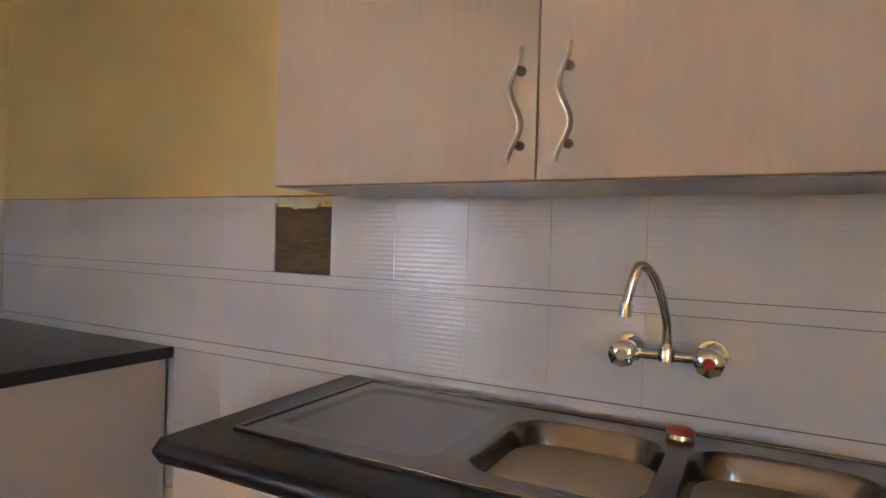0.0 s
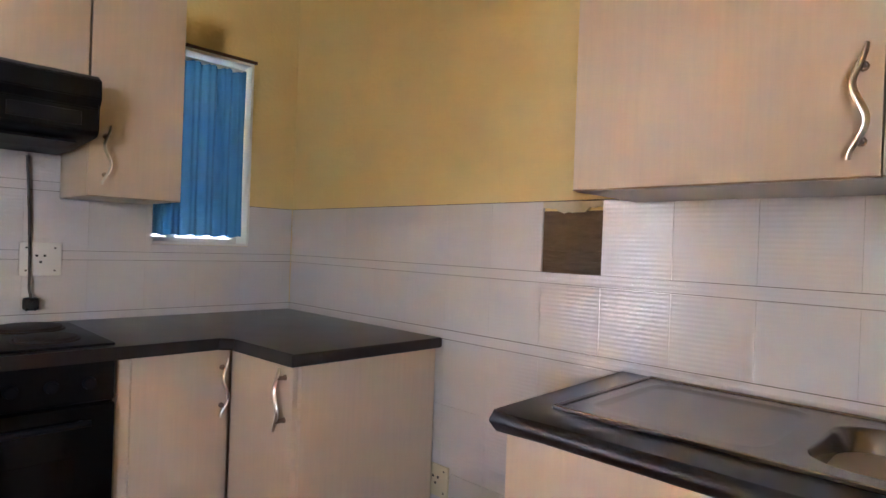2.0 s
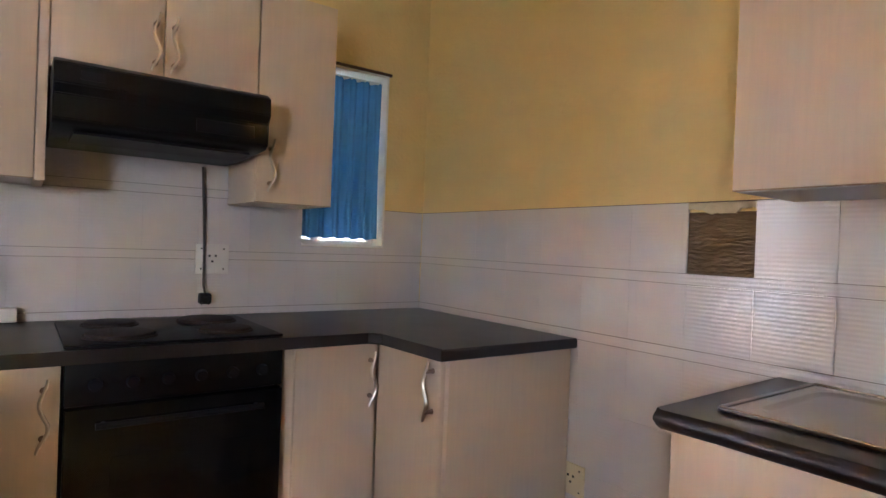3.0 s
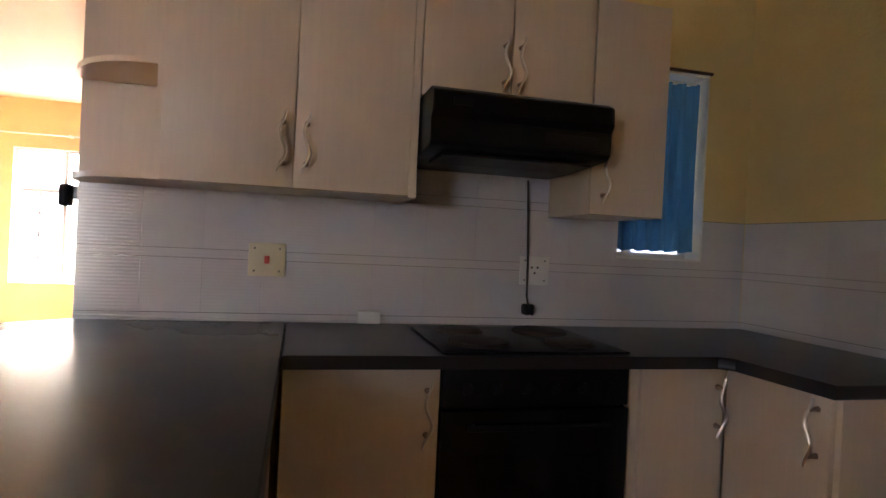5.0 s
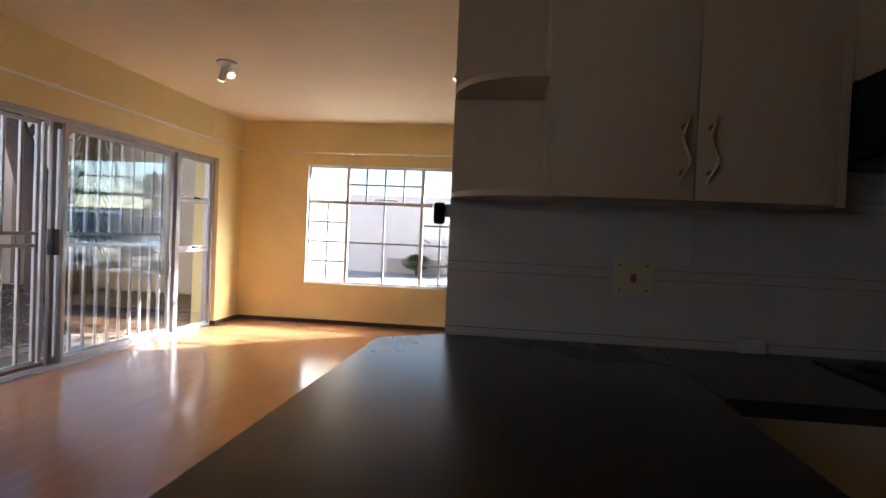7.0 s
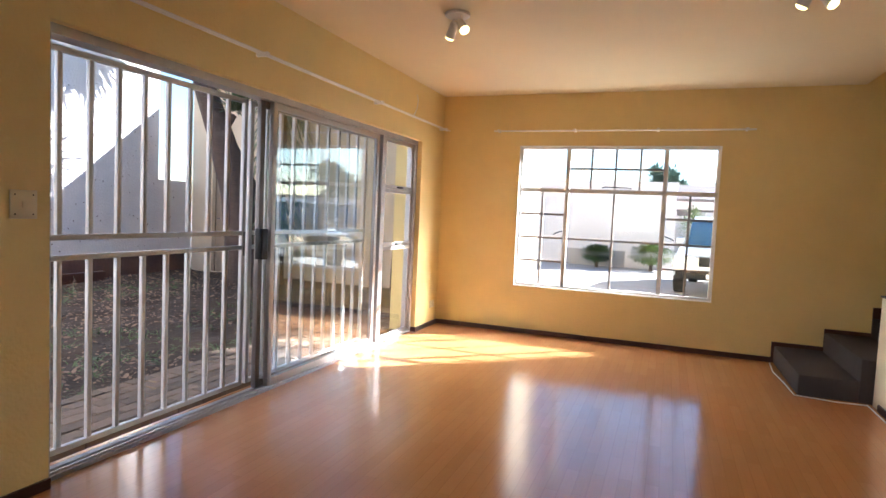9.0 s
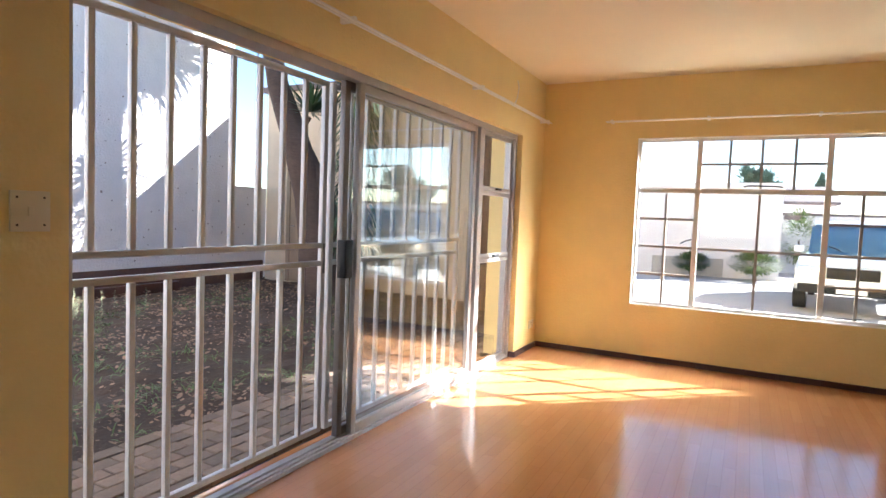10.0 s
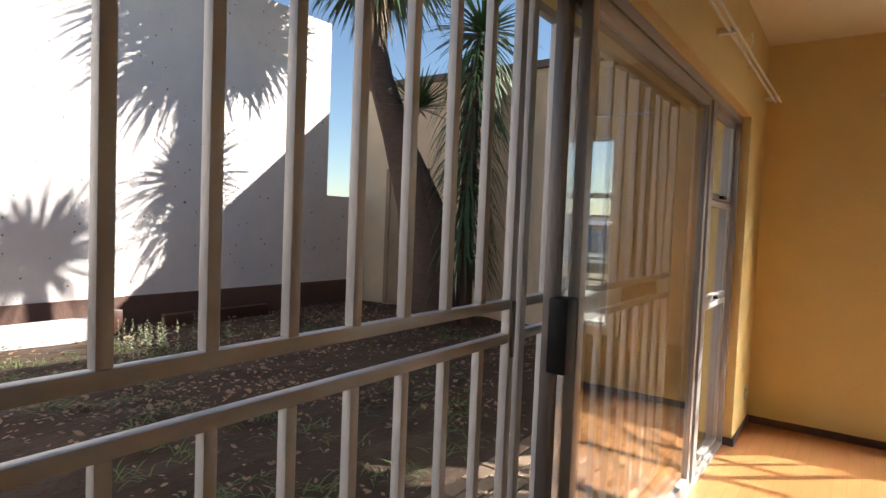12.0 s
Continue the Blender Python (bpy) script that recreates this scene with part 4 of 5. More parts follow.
boxpart("roof", ROOFTILE, out, (-15.1, -11.02, -10.8, -4.5, 3.521, 3.62))
dr = boxpart("door", WOODDOOR, out, (-11.098, -11.06, -10.05, -9.35, -0.04, 2.1))
bm = bmesh.new()
for d in ((-10.13, -10.052, -0.04, 2.18), (-9.348, -9.27, -0.04, 2.18), (-10.052, -9.348, 2.102, 2.18)):
    box(bm, -11.098, -11.04, *d)
part("door_frame", bm, WOODDOOR, dr)
bm = bmesh.new()
tube(bm, [(-11.06, -9.98, 1.0), (-11.02, -9.98, 1.0), (-11.02, -9.90, 1.0)], 0.009, 8)
part("handle", bm, CHROME, dr)
nb = thing("neighbouring_wing", "tan stucco wing of the neighbouring house", "building")
boxpart("wall", TANSTUCCO, nb, (-13.0, FX - 0.24, -4.55, -4.05, -0.15, 3.55))
boxpart("coping", STUCCO, nb, (-13.04, FX - 0.24, -4.58, -4.02, 3.551, 3.62))

# added wall that keeps direct sun off the kitchen curtain
bm = bmesh.new()
box(bm, -4.35, -4.15, 0.985, 9.0, -0.15, 3.3)
structure("wall_sun_blocker", bm, STUCCO, "plain white wall added to shade the kitchen window", "wall")

# unseen reflector: sunlit tan wall warming the light through the east window
bm = bmesh.new()
box(bm, 7.5, 7.7, -12.0, 5.0, -0.15, 3.2)
structure("wall_light_bounce", bm, TANSTUCCO, "unseen tan wall added to bounce warm light indoors", "wall")

# brick plinth and a low timber edging along the boundary wall
def brick_mesh(name, l, w, h, mat):
    bm = bmesh.new()
    box(bm, -l / 2, l / 2, -w / 2, w / 2, -h / 2, h / 2, 0.004, 1)
    return finish(bm, name, mat)


plinth = thing("garden_plinth", "dark brick footing along the boundary wall", "plinth")
bm = bmesh.new()
box(bm, -11.1, 0.0, GW + 0.001, GW + 0.045, -0.15, 0.30)
part("mortar", bm, PLINTH, plinth)
boxpart("timber_edge", BROWNWOOD, plinth, (-8.9, -7.4, GW + 0.35, GW + 0.45, -0.1, 0.10), 0.01)
# added pale block that imitates sunlit ground near the wall foot
blk = thing("sunlit_ground_blocks", "pale block standing in for a sunlit strip of ground", "kerb")
boxpart("block", STUCCO, blk, (-6.75, -5.2, GW + 0.35, GW + 0.50, -0.1, 0.16), 0.015)
boxpart("post", BROWNWOOD, blk, (-6.90, -6.77, GW + 0.33, GW + 0.47, -0.1, 0.22), 0.01)


# ---- yucca tree ----
def blade(bm, root, way, length, width, droop, n=4):
    """A tapered, folded leaf that arches under its own weight."""
    way = Vector(way).normalized()
    side = way.cross(Vector((0, 0, 1)))
    if side.length < 0.05:
        side = Vector((1, 0, 0))
    side.normalize()
    p, rows = Vector(root), []
    d = way.copy()
    for k in range(n + 1):
        w = width * (0.7 if k == 0 else 1 - (k / n) ** 1.6 * 0.96)
        rows.append((bm.verts.new(p - side * w), bm.verts.new(p + side * w)))
        d = (d + Vector((0, 0, -droop / n))).normalized()
        p = p + d * length / n
    for (a, b), (c, e) in zip(rows, rows[1:]):
        bm.faces.new((a, b, e, c))


def rosette(bm, at, count, length, up=(0, 0, 1), low=-0.3, droop=0.5, rnd=random, width=0.026):
    up = Vector(up).normalized()
    for k in range(count):
        a = k * 2.39996 + rnd.random() * 0.5
        t = low + (1 - low) * (k + 0.5) / count
        d = Vector((math.cos(a), math.sin(a), 0)) * math.sqrt(max(0.02, 1 - t * t)) + Vector((0, 0, t))
        d = (d + up * 0.25).normalized()
        blade(bm, Vector(at) + d * 0.04, d, length * rnd.uniform(0.75, 1.1), width, droop * rnd.uniform(0.5, 1.3))


tree = thing("yucca_tree", "tall leaning yucca tree with a skirt of dry leaves", "tree")
tree.matrix_basis = Matrix.Translation((-3.69, -3.62, 1.32)) @ Matrix.Scale(1.144, 4) @ Matrix.Translation((3.69, 3.62, -1.32))
bm = bmesh.new()
tube(bm, [(-9.24, -7.78, -0.1), (-9.21, -7.81, 0.25), (-9.20, -7.84, 0.8), (-9.12, -7.95, 1.5), (-8.96, -8.15, 2.35), (-8.83, -8.33, 3.0), (-8.76, -8.42, 3.6), (-8.76, -8.42, 4.9)],
     [0.40, 0.33, 0.29, 0.23, 0.18, 0.145, 0.12, 0.09], 16)
for v in bm.verts:
    v.co += Vector((1, 1, 0)) * 0.02 * noise.noise(v.co * 6)
part("trunk", bm, BARK, tree, smooth=True)
bm = bmesh.new()
tube(bm, [(-9.30, -7.72, -0.1), (-9.27, -7.75, 0.8), (-9.20, -7.84, 1.5), (-9.05, -8.03, 2.1)], [0.27, 0.22, 0.19, 0.13], 12)
tube(bm, [(-9.50, -7.48, -0.1), (-9.50, -7.48, 1.6), (-9.52, -7.5, 2.9), (-9.56, -7.4, 3.5)], [0.10, 0.09, 0.085, 0.08], 12)
tube(bm, [(-8.76, -8.42, 3.55), (-9.05, -8.44, 4.0), (-9.44, -8.45, 4.5)], [0.11, 0.09, 0.07], 10)
tube(bm, [(-8.93, -8.18, 2.2), (-9.02, -8.06, 2.45), (-9.08, -8.0, 2.6)], [0.09, 0.06, 0.05], 10)
part("limb", bm, BARK, tree, smooth=True)
rnd = random.Random(5)
bm = bmesh.new()
rosette(bm, (-9.1, -7.98, 2.65), 70, 0.52, low=-0.25, droop=0.3, rnd=rnd)
rosette(bm, (-8.76, -8.42, 4.95), 560, 1.4, low=-0.75, droop=0.7, rnd=rnd, width=0.036)
rosette(bm, (-8.80, -8.40, 4.40), 380, 1.15, low=-0.7, droop=0.9, rnd=rnd, width=0.034)
rosette(bm, (-9.44, -8.45, 4.50), 330, 0.95, low=-0.6, droop=0.8, rnd=rnd, width=0.032)
rosette(bm, (-9.56, -7.4, 3.55), 120, 0.75, low=-0.3, droop=0.9, rnd=rnd)
part("crown", bm, LEAF, tree, "dark green sword-shaped leaves")
bm = bmesh.new()
for k in range(260):
    z = rnd.uniform(3.75, 4.3)
    a = rnd.uniform(0, 6.283)
    blade(bm, (-8.76 + 0.08 * math.cos(a), -8.42 + 0.08 * math.sin(a), z), (math.cos(a) * 0.7, math.sin(a) * 0.7, -0.45), rnd.uniform(0.35, 0.6), 0.012, 2.2)
part("dry_skirt", bm, DEADLEAF, tree, "hanging dry brown leaves")
bm = bmesh.new()
for k in range(520):
    z = rnd.uniform(0.9, 3.5)
    a = rnd.uniform(0, 6.283)
    c = (-9.50 - 0.03 * (z - 2), -7.48 + 0.03 * (z - 2))
    blade(bm, (c[0] + 0.09 * math.cos(a), c[1] + 0.09 * math.sin(a), z), (math.cos(a) * 0.9, math.sin(a) * 0.9, 0.05), rnd.uniform(0.5, 0.85), 0.015, 2.0)
part("hanging_leaves", bm, LEAF, tree, "hanging dark green leaves")
tree2 = thing("yucca_tree", "second tall yucca tree with a spiky crown", "tree")
bm = bmesh.new()
tube(bm, [(-10.6, -5.75, -0.1), (-10.6, -5.78, 2.5), (-10.6, -5.8, 4.45)], [0.22, 0.12, 0.09], 12)
part("trunk", bm, BARK, tree2, smooth=True)
bm = bmesh.new()
rosette(bm, (-10.6, -5.8, 4.5), 230, 1.0, low=-0.4, droop=0.6, rnd=rnd)
part("crown", bm, LEAF, tree2)

# leaf litter and weeds
bm = bmesh.new()
for k in range(14000):
    x = rnd.uniform(-11, -2.2)
    y = rnd.uniform(-10.4, -5.25)
    if noise.noise((x * 0.7, y * 0.7, 3)) < rnd.uniform(-0.5, 0.35):
        continue
    a, s = rnd.uniform(0, 6.28), rnd.uniform(0.009, 0.024) * (1.7 if rnd.random() < 0.12 else 1)
    c, d = Vector((math.cos(a), math.sin(a), rnd.uniform(-0.4, 0.4))) * s, Vector((-math.sin(a), math.cos(a), rnd.uniform(-0.5, 0.5))) * s * 0.55
    p = Vector((x, y, -0.022 + rnd.uniform(0, 0.02)))
    bm.faces.new([bm.verts.new(p - c), bm.verts.new(p - c * 0.3 + d), bm.verts.new(p + c * 0.5 + d * 0.9), bm.verts.new(p + c * 1.1), bm.verts.new(p + c * 0.3 - d), bm.verts.new(p - c * 0.5 - d * 0.8)])
tagged(part("leaf_litter", bm, LITTER), "scattered dry fallen leaves on bare soil", "leaves", kind="stuff")
bm = bmesh.new()
for k in range(420):
    x, y = rnd.uniform(-10, -3.5), rnd.uniform(-9.8, -5.5)
    if noise.noise((x * 0.6, y * 0.6, 8)) < 0.0:
        continue
    for j in range(12):
        a = rnd.uniform(0, 6.28)
        blade(bm, (x + rnd.uniform(-0.09, 0.09), y + rnd.uniform(-0.09, 0.09), -0.05), (math.cos(a) * 0.8, math.sin(a) * 0.8, rnd.uniform(0.4, 1.2)), rnd.uniform(0.07, 0.17), 0.006, 1.0, 3)
tagged(part("weeds", bm, GRASS), "low green weed tufts on the soil", "weeds", kind="stuff")
bm = bmesh.new()
for k in range(26):
    x, y = rnd.gauss(-6.7, 0.35), rnd.gauss(-9.4, 0.25)
    hgt = rnd.uniform(0.15, 0.36)
    for j in range(26):
        f = j / 26
        a = rnd.uniform(0, 6.28)
        blade(bm, (x, y, -0.05 + hgt * f), (math.cos(a), math.sin(a), 0.7), 0.05 * (1.2 - f), 0.009, 0.6, 2)
tagged(part("pale_weeds", bm, PALEWEED), "upright pale flowering weeds in the sun", "weeds", kind="stuff")

# ---- beyond the west window ----
hs = thing("neighbour_house", "far white rendered house with a grey tiled roof", "house")
boxpart("wall", STUCCO, hs, (-34.0, -29.0, -16.0, 0.2, -0.16, 2.3))
bm = bmesh.new()
prism(bm, [(-34.5, 2.25), (-28.5, 2.25), (-28.5, 2.35), (-31.5, 3.1), (-34.5, 2.35)], "y", -16.4, 0.6)
part("roof", bm, ROOFTILE, hs)
for y in (-7.5, -3.2):
    w = boxpart("window", CARGLASS, hs, (-29.002, -28.97, y, y + 1.2, 0.9, 1.9))
    boxpart("sill", STUCCO, w, (-29.0, -28.9, y - 0.05, y + 1.25, 0.84, 0.9))
vent = boxpart("vent", FRAME, hs, (-28.998, -28.96, -0.32, 0.02, 1.60, 1.86))
for k in range(4):
    boxpart("slat", DARKFRAME, vent, (-28.958, -28.945, -0.30, 0.0, 1.63 + k * 0.06, 1.655 + k * 0.06))
ga = thing("garage_block", "white rendered garage block behind a paved yard", "building")
boxpart("wall", STUCCO, ga, (-27.0, -21.2, -12.0, -1.56, -0.16, 2.45))
boxpart("coping", STUCCO, ga, (-27.05, -21.15, -12.05, -1.51, 2.451, 2.55))
# thin grey panel painted as the shade low on the garage wall
boxpart("shade_panel", ASPHALT, ga, (-21.2, -21.17, -4.9, -2.95, -0.15, 0.36))
boxpart("pier", STUCCO, ga, (-21.2, -21.05, -2.95, -2.72, -0.15, 0.46))
boxpart("eave_bracket", ROOFTILE, ga, (-21.6, -21.0, -1.52, -1.15, 1.55, 1.68))
yw = thing("yard_wall", "pale rendered yard wall beyond the parked cars", "wall")
boxpart("wall", STUCCO, yw, (-25.2, -25.0, -1.5, 22.0, -0.16, 1.75))
boxpart("coping", ROOFTILE, yw, (-25.25, -24.95, -1.5, 22.0, 1.751, 1.83))


def bush(x, y, r, h, label, mat=GRASS):
    th = thing("bush", label, "bush")
    bm = bmesh.new()
    tube(bm, [(x, y, -0.2), (x, y, h * 0.5)], [0.06, 0.03], 8)
    part("stem", bm, BARK, th)
    bm = bmesh.new()
    for k in range(2200):
        d = Vector((rnd.gauss(0, 1), rnd.gauss(0, 1), rnd.gauss(0, 1))).normalized() * rnd.uniform(0.55, 1.05)
        p = Vector((x + d.x * r, y + d.y * r, h * 0.55 + d.z * h * 0.45))
        blade(bm, p, (d.x, d.y, d.z + 0.4), rnd.uniform(0.05, 0.11), 0.022, 0.6, 2)
    part("crown", bm, mat, th)


bush(-20.45, -2.15, 0.66, 0.62, "low bright green bush against the white garage wall")
bush(-20.6, -3.75, 0.5, 0.5, "low dark bush in the garage wall's shade", LEAF)
bush(-24.0, -0.95, 0.6, 1.9, "round green shrub beyond the garage")


def far_tree(x, y, r, base, top, label, name="tree", slim=1.0):
    """A distant tree: a trunk and a loose crown of leaf clumps in several uneven lobes."""
    th = thing(name, label, "tree")
    bm = bmesh.new()
    tube(bm, [(x, y, -0.3), (x + 0.1, y, base + 0.3), (x, y + 0.1, (base + top) / 2)], [0.25, 0.18, 0.06], 10)
    part("trunk", bm, BARK, th, smooth=True)
    bm = bmesh.new()
    mid, half = (base + top) / 2, (top - base) / 2
    lobes = [(0, 0, 0, 0.75)] + [(rnd.uniform(-0.6, 0.6), rnd.uniform(-0.6, 0.6), rnd.uniform(-0.5, 0.55), rnd.uniform(0.3, 0.5)) for _ in range(9)]
    for u, v, w, q in lobes:
        for k in range(260):
            d = Vector((rnd.gauss(0, 1), rnd.gauss(0, 1), rnd.gauss(0, 1))).normalized() * rnd.uniform(0.45, 1.05) * q
            taper = 1 - slim * 0.75 * max(0, (w + d.z + 1) / 2) if slim < 1 else 1
            blade(bm, (x + (u + d.x) * r * taper, y + (v + d.y) * r * taper, mid + (w + d.z) * half), (d.x, d.y, d.z + 0.3), rnd.uniform(0.2, 0.45), 0.08, 0.7, 2)
    # crown colour carries the haze of distance
    part("crown", bm, FARLEAF, th, "dense foliage with distance haze in its pale green")


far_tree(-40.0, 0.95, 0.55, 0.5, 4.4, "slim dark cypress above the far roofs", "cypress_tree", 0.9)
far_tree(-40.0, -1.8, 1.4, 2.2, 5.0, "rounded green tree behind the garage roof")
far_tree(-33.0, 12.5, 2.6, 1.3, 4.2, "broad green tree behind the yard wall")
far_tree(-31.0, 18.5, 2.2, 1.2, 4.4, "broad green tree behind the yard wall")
palm = thing("palm_tree", "far palm tree above the roofs", "tree")
bm = bmesh.new()
tube(bm, [(-45.0, -0.65, -0.2), (-45.0, -0.65, 3.6)], [0.2, 0.14], 10)
part("trunk", bm, BARK, palm, smooth=True)
bm = bmesh.new()
for k in range(60):
    a = k * 2.4
    blade(bm, (-45.0, -0.65, 3.6), (math.cos(a), math.sin(a), rnd.uniform(-0.1, 1.3)), rnd.uniform(1.0, 1.5), 0.07, 1.2, 5)
part("crown", bm, LEAF, palm)


def car(x, y, turn, paint, label):
    """A parked car with body, cabin, glass, lamps and four wheels; its nose points along +x before the turn."""
    th = thing("parked_car", label, "car")
    th.matrix_world = pose(x, y, -0.16, 0, 0, turn)
    bm = bmesh.new()
    prism(bm, [(-2.1, 0.35), (2.1, 0.35), (2.15, 0.55), (2.08, 0.85), (1.1, 0.98), (-2.0, 1.02), (-2.12, 0.8)], "y", -0.86, 0.86)
    bmesh.ops.bevel(bm, geom=bm.edges[:], offset=0.06, segments=3, affect="EDGES")
    part("body", bm, paint, th, smooth=True)
    bm = bmesh.new()
    prism(bm, [(-1.95, 1.0), (1.05, 0.98), (0.35, 1.58), (-1.55, 1.62)], "y", -0.74, 0.74)
    bmesh.ops.bevel(bm, geom=bm.edges[:], offset=0.05, segments=3, affect="EDGES")
    cabin = part("cabin", bm, CARGLASS, th, smooth=True)
    bm = bmesh.new()
    prism(bm, [(-1.6, 1.60), (0.38, 1.57), (0.2, 1.65), (-1.45, 1.68)], "y", -0.70, 0.70)
    part("roof", bm, paint, cabin)
    for wx in (-1.3, 1.35):
        for wy in (-0.8, 0.8):
            bm = bmesh.new()
            tube(bm, [(wx, wy - 0.1, 0.33), (wx, wy + 0.1, 0.33)], 0.33, 24)
            wh = part("wheel", bm, RUBBER, th)
            bm = bmesh.new()
            tube(bm, [(wx, wy - 0.105, 0.33), (wx, wy + 0.105, 0.33)], 0.2, 16)
            part("rim", bm, STEEL, wh)
    for wy in (-0.62, 0.62):
        boxpart("headlight", CHROME, th, (2.02, 2.12, wy - 0.18, wy + 0.18, 0.66, 0.82), 0.03)
    boxpart("bumper", BLACKPLASTIC, th, (2.05, 2.2, -0.8, 0.8, 0.36, 0.52), 0.03)
    boxpart("grille", BLACKPLASTIC, th, (2.06, 2.14, -0.38, 0.38, 0.62, 0.82), 0.02)
    boxpart("number_plate", WHITE, th, (2.201, 2.21, -0.22, 0.22, 0.39, 0.49))
    for wy in (-0.9, 0.9):
        boxpart("mirror", paint, th, (0.72, 0.86, wy - 0.09, wy + 0.09, 1.02, 1.16), 0.03)


car(-16.7, -0.45, -8, CARPAINT, "silver car with a dark grille parked on pale paving")
car(-14.2, 2.2, -62, CARPAINT, "silver car parked across the yard")
car(-18.9, 3.4, -80, CARWHITE, "white car parked beside the yard wall")
car(-18.4, 7.2, -85, CARTEAL, "teal car parked beside the yard wall")

# ---- pavers along the door ----
pav = tagged(new("pavement"), "clay brick paving beside the sliding door", "pavement", kind="structure")
boxpart("bedding", SOIL, pav, (-9.2, -2.4, -5.30, -4.565, -0.12, -0.046))
pm = brick_mesh("paver", 0.205, 0.098, 0.05, PAVER)
row = 0
y = -4.63
while y > -5.27:
    x = -2.5 - (0.105 if row % 2 else 0)
    while x > -9.1:
        ob = new("paver", pm)
        ob.parent = pav
        ob.matrix_basis = pose(x + rnd.uniform(-0.002, 0.002), y, -0.03 + rnd.uniform(-0.004, 0.004), rnd.uniform(-1, 1), rnd.uniform(-1, 1), rnd.uniform(-1, 1))
        x -= 0.213
    y -= 0.106
    row += 1

# ---- wall tiles ----
TW = 0.2
ROWS = [(0.0, 0.205), (0.207, 0.435), (0.437, 0.664), (0.666, 0.893), (0.928, 1.118), (1.153, 1.362)]
cache = {}


def tile_mesh(w, h, d=0.0085):
    key = (round(w, 3), round(h, 3))
    if key not in cache:
        bm = bmesh.new()
        box(bm, -w / 2, w / 2, -d / 2, d / 2, -h / 2, h / 2, 0.0004, 1)
        cache[key] = finish(bm, "tile", TILE)
    return cache[key]


def put_tile(parent, side, a, b, lo, hi):
    ob = new("tile", tile_mesh(b - a - 0.0006, hi - lo - 0.0008))
    ob.parent = parent
    c = (a + b) / 2
    ob.matrix_basis = pose(c, NY + 0.0045, (lo + hi) / 2) if side == "n" else pose(WX - 0.0045, c, (lo + hi) / 2, 0, 0, 90)


def strips(parent, side, a, b, z, lines=3):
    """A narrow border strip with dark pencil lines."""
    def dims(lo, hi, d):
        return (a, b, NY - d, NY + 0.011, lo, hi) if side == "n" else (WX - 0.011, WX + d, a, b, lo, hi)
    boxpart("border_strip", TILE, parent, dims(z, z + 0.0335, 0.0006))
    for k, dz in enumerate((0.0, 0.0165, 0.0325)[:lines] if lines == 3 else (0.0, 0.0325)):
        boxpart("border_line", STRIPDARK if k != 1 else GROUT, parent, dims(z + dz, z + dz + 0.0013, 0.0012))


# north wall
boxpart("grout_bed", GROUT, wall_north, (WX + 0.001, -1.384, NY + 0.003, NY + 0.0118, 0.001, 1.366))
boxpart("grout_bed", GROUT, wall_north, (-1.182, EX - 0.001, NY + 0.003, NY + 0.0118, 0.001, 1.366))
boxpart("grout_bed", GROUT, wall_north, (-1.384, -1.182, NY + 0.003, NY + 0.0118, 0.001, 1.150))
JX = [-1.382 + TW * k for k in range(-8, 13)]
for r, (lo, hi) in enumerate(ROWS):
    for k, a in enumerate(JX):
        b = min(a + TW, EX - 0.002)
        a = max(a, WX + 0.002)
        if b - a < 0.01:
            continue
        hidden = r < 4 and not (b > -1.82 and a < -1.02)
        if hidden or (r == 5 and abs(a + 1.382) < 0.01):
            continue
        put_tile(wall_north, "n", a, b, lo, hi)
strips(wall_north, "n", WX + 0.002, EX - 0.002, 1.119)
strips(wall_north, "n", WX + 0.002, EX - 0.002, 0.894)
boxpart("top_line", STRIPDARK, wall_north, (WX + 0.002, EX - 0.002, NY - 0.001, NY + 0.0115, 1.3635, 1.3655))
bm = bmesh.new()
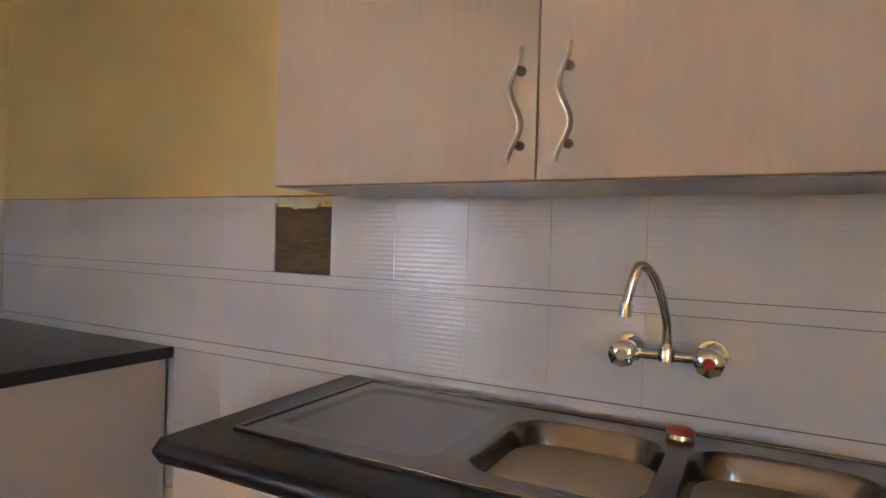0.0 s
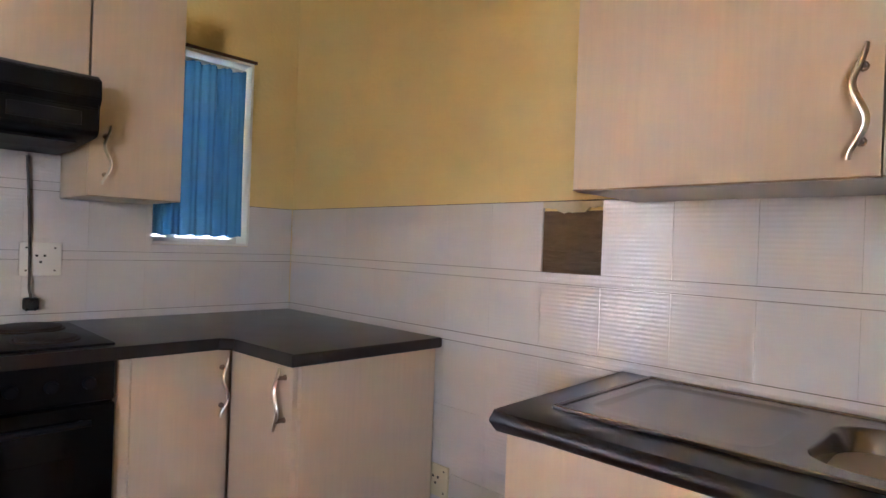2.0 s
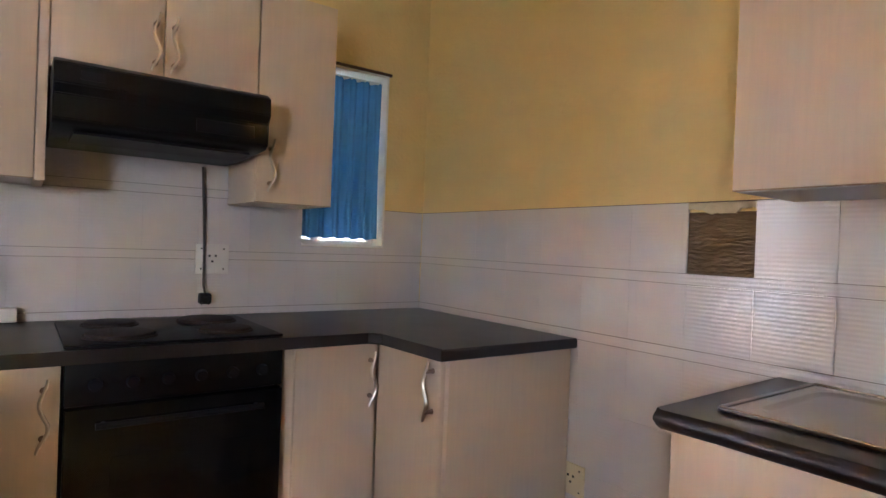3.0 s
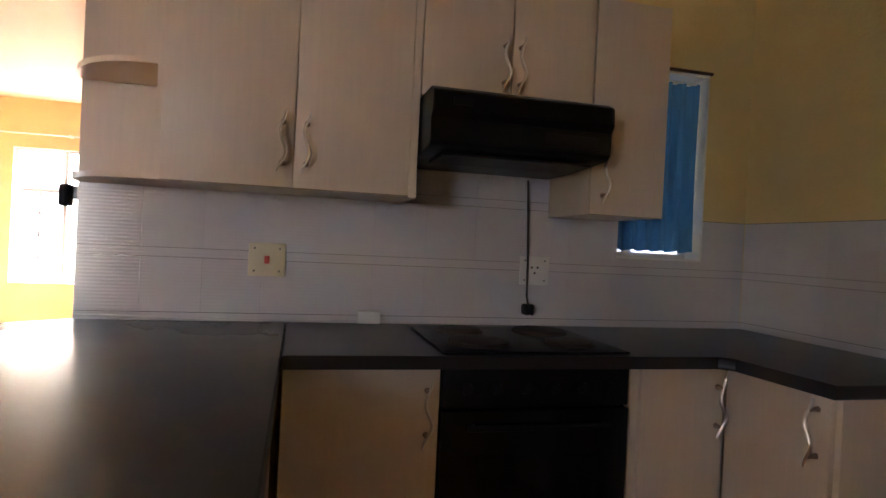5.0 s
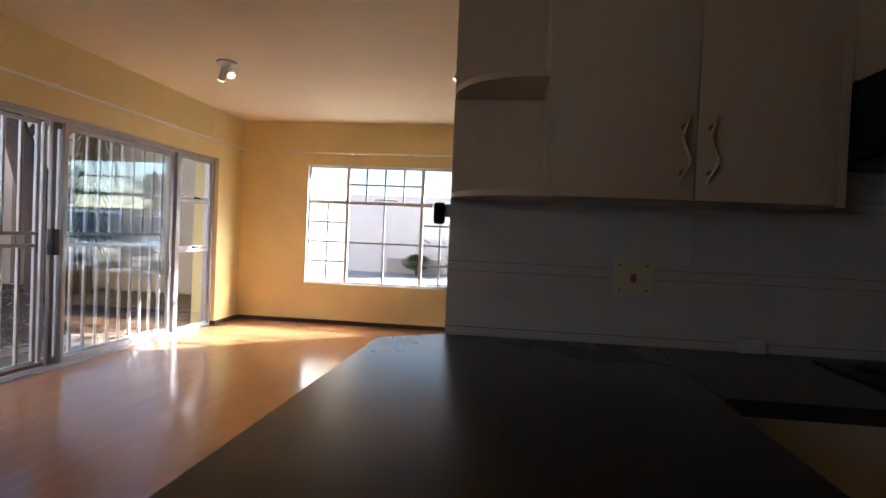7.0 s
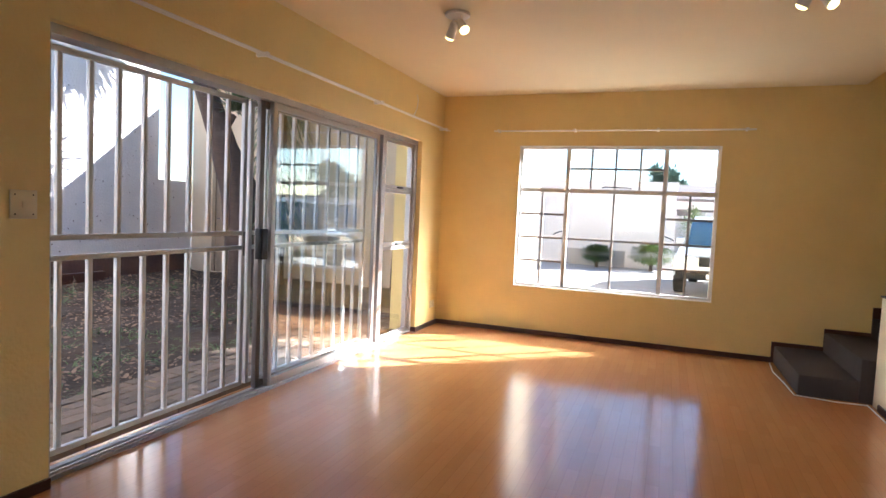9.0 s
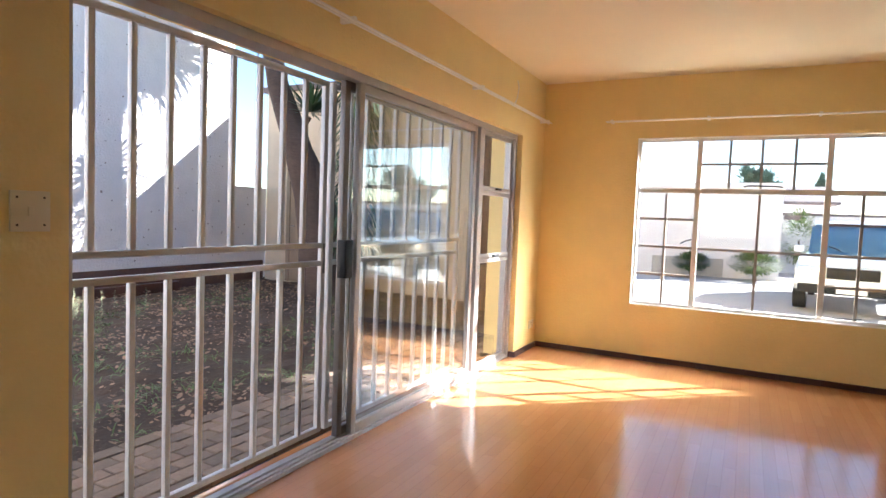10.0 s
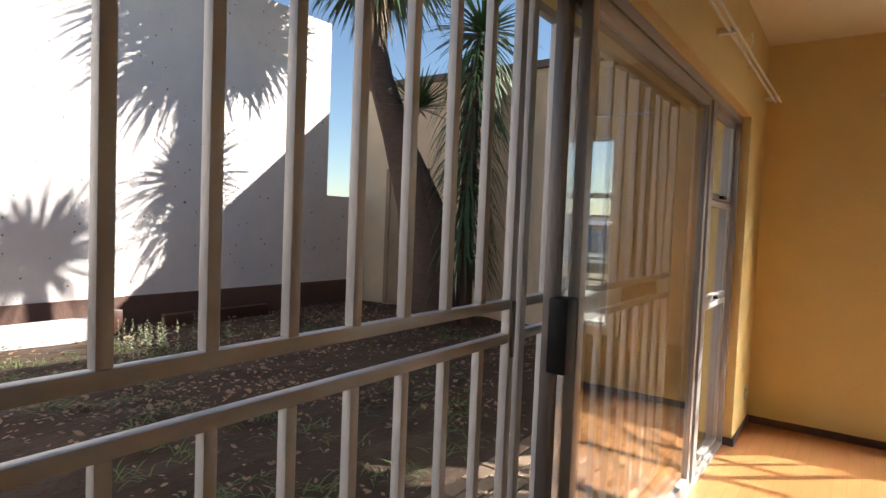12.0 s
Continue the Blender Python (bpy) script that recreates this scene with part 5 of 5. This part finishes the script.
box(bm, -1.3825, -1.1825, NY + 0.006, NY + 0.0118, 1.153, 1.335)
part("adhesive_patch", bm, ADHESIVE, wall_north, "bare brown adhesive where a tile is missing")
bm = bmesh.new()
pts = [(-1.3825, 1.3625)] + [(-1.3825 + 0.2 * k / 14, 1.338 + 0.007 * noise.noise((k * 0.9, 0, 0)) + (0.006 if k < 4 or k > 10 else -0.008)) for k in range(15)] + [(-1.1825, 1.3625)]
prism(bm, pts[::-1], "y", NY + 0.001, NY + 0.0119)
part("plaster_edge", bm, PLASTER, wall_north, "ragged pale plaster edge")
# stove wall
boxpart("grout_bed", GROUT, wall_stove, (WX - 0.0118, WX - 0.003, -0.849, WIN[0], 0.87, 1.60))
boxpart("grout_bed", GROUT, wall_stove, (WX - 0.0118, WX - 0.003, WIN[0], NY - 0.001, 0.87, WIN[2]))
boxpart("grout_bed", GROUT, wall_stove, (WX - 0.0118, WX - 0.003, WIN[1], NY - 0.001, WIN[2], 1.366))
for lo, hi in ROWS[4:] + [(1.397, 1.60)]:
    for k in range(14):
        a = -0.848 + TW * k
        b = min(a + TW, NY - 0.001)
        if b - a < 0.01:
            continue
        if lo > 1.39 and (a > 1.0 or a < -0.9):
            continue
        if lo > 1.12 and b > WIN[0] and a < WIN[1]:
            if a < WIN[0] - 0.01:
                put_tile(wall_stove, "w", a, WIN[0], lo, hi)
            if b > WIN[1] + 0.01:
                put_tile(wall_stove, "w", WIN[1], b, lo, hi)
            if a < WIN[1] and b > WIN[0]:
                p, q = max(a, WIN[0]), min(b, WIN[1])
                if q - p > 0.01 and lo < WIN[2] - 0.01:
                    put_tile(wall_stove, "w", p, q, lo, WIN[2])
            continue
        put_tile(wall_stove, "w", a, b, lo, hi)
strips(wall_stove, "w", -0.848, NY - 0.001, 1.119)
strips(wall_stove, "w", -0.848, NY - 0.001, 0.894)
strips(wall_stove, "w", -0.848, WIN[0], 1.363)
boxpart("top_line", STRIPDARK, wall_stove, (WX - 0.0115, WX + 0.001, WIN[1], NY - 0.001, 1.3635, 1.3655))
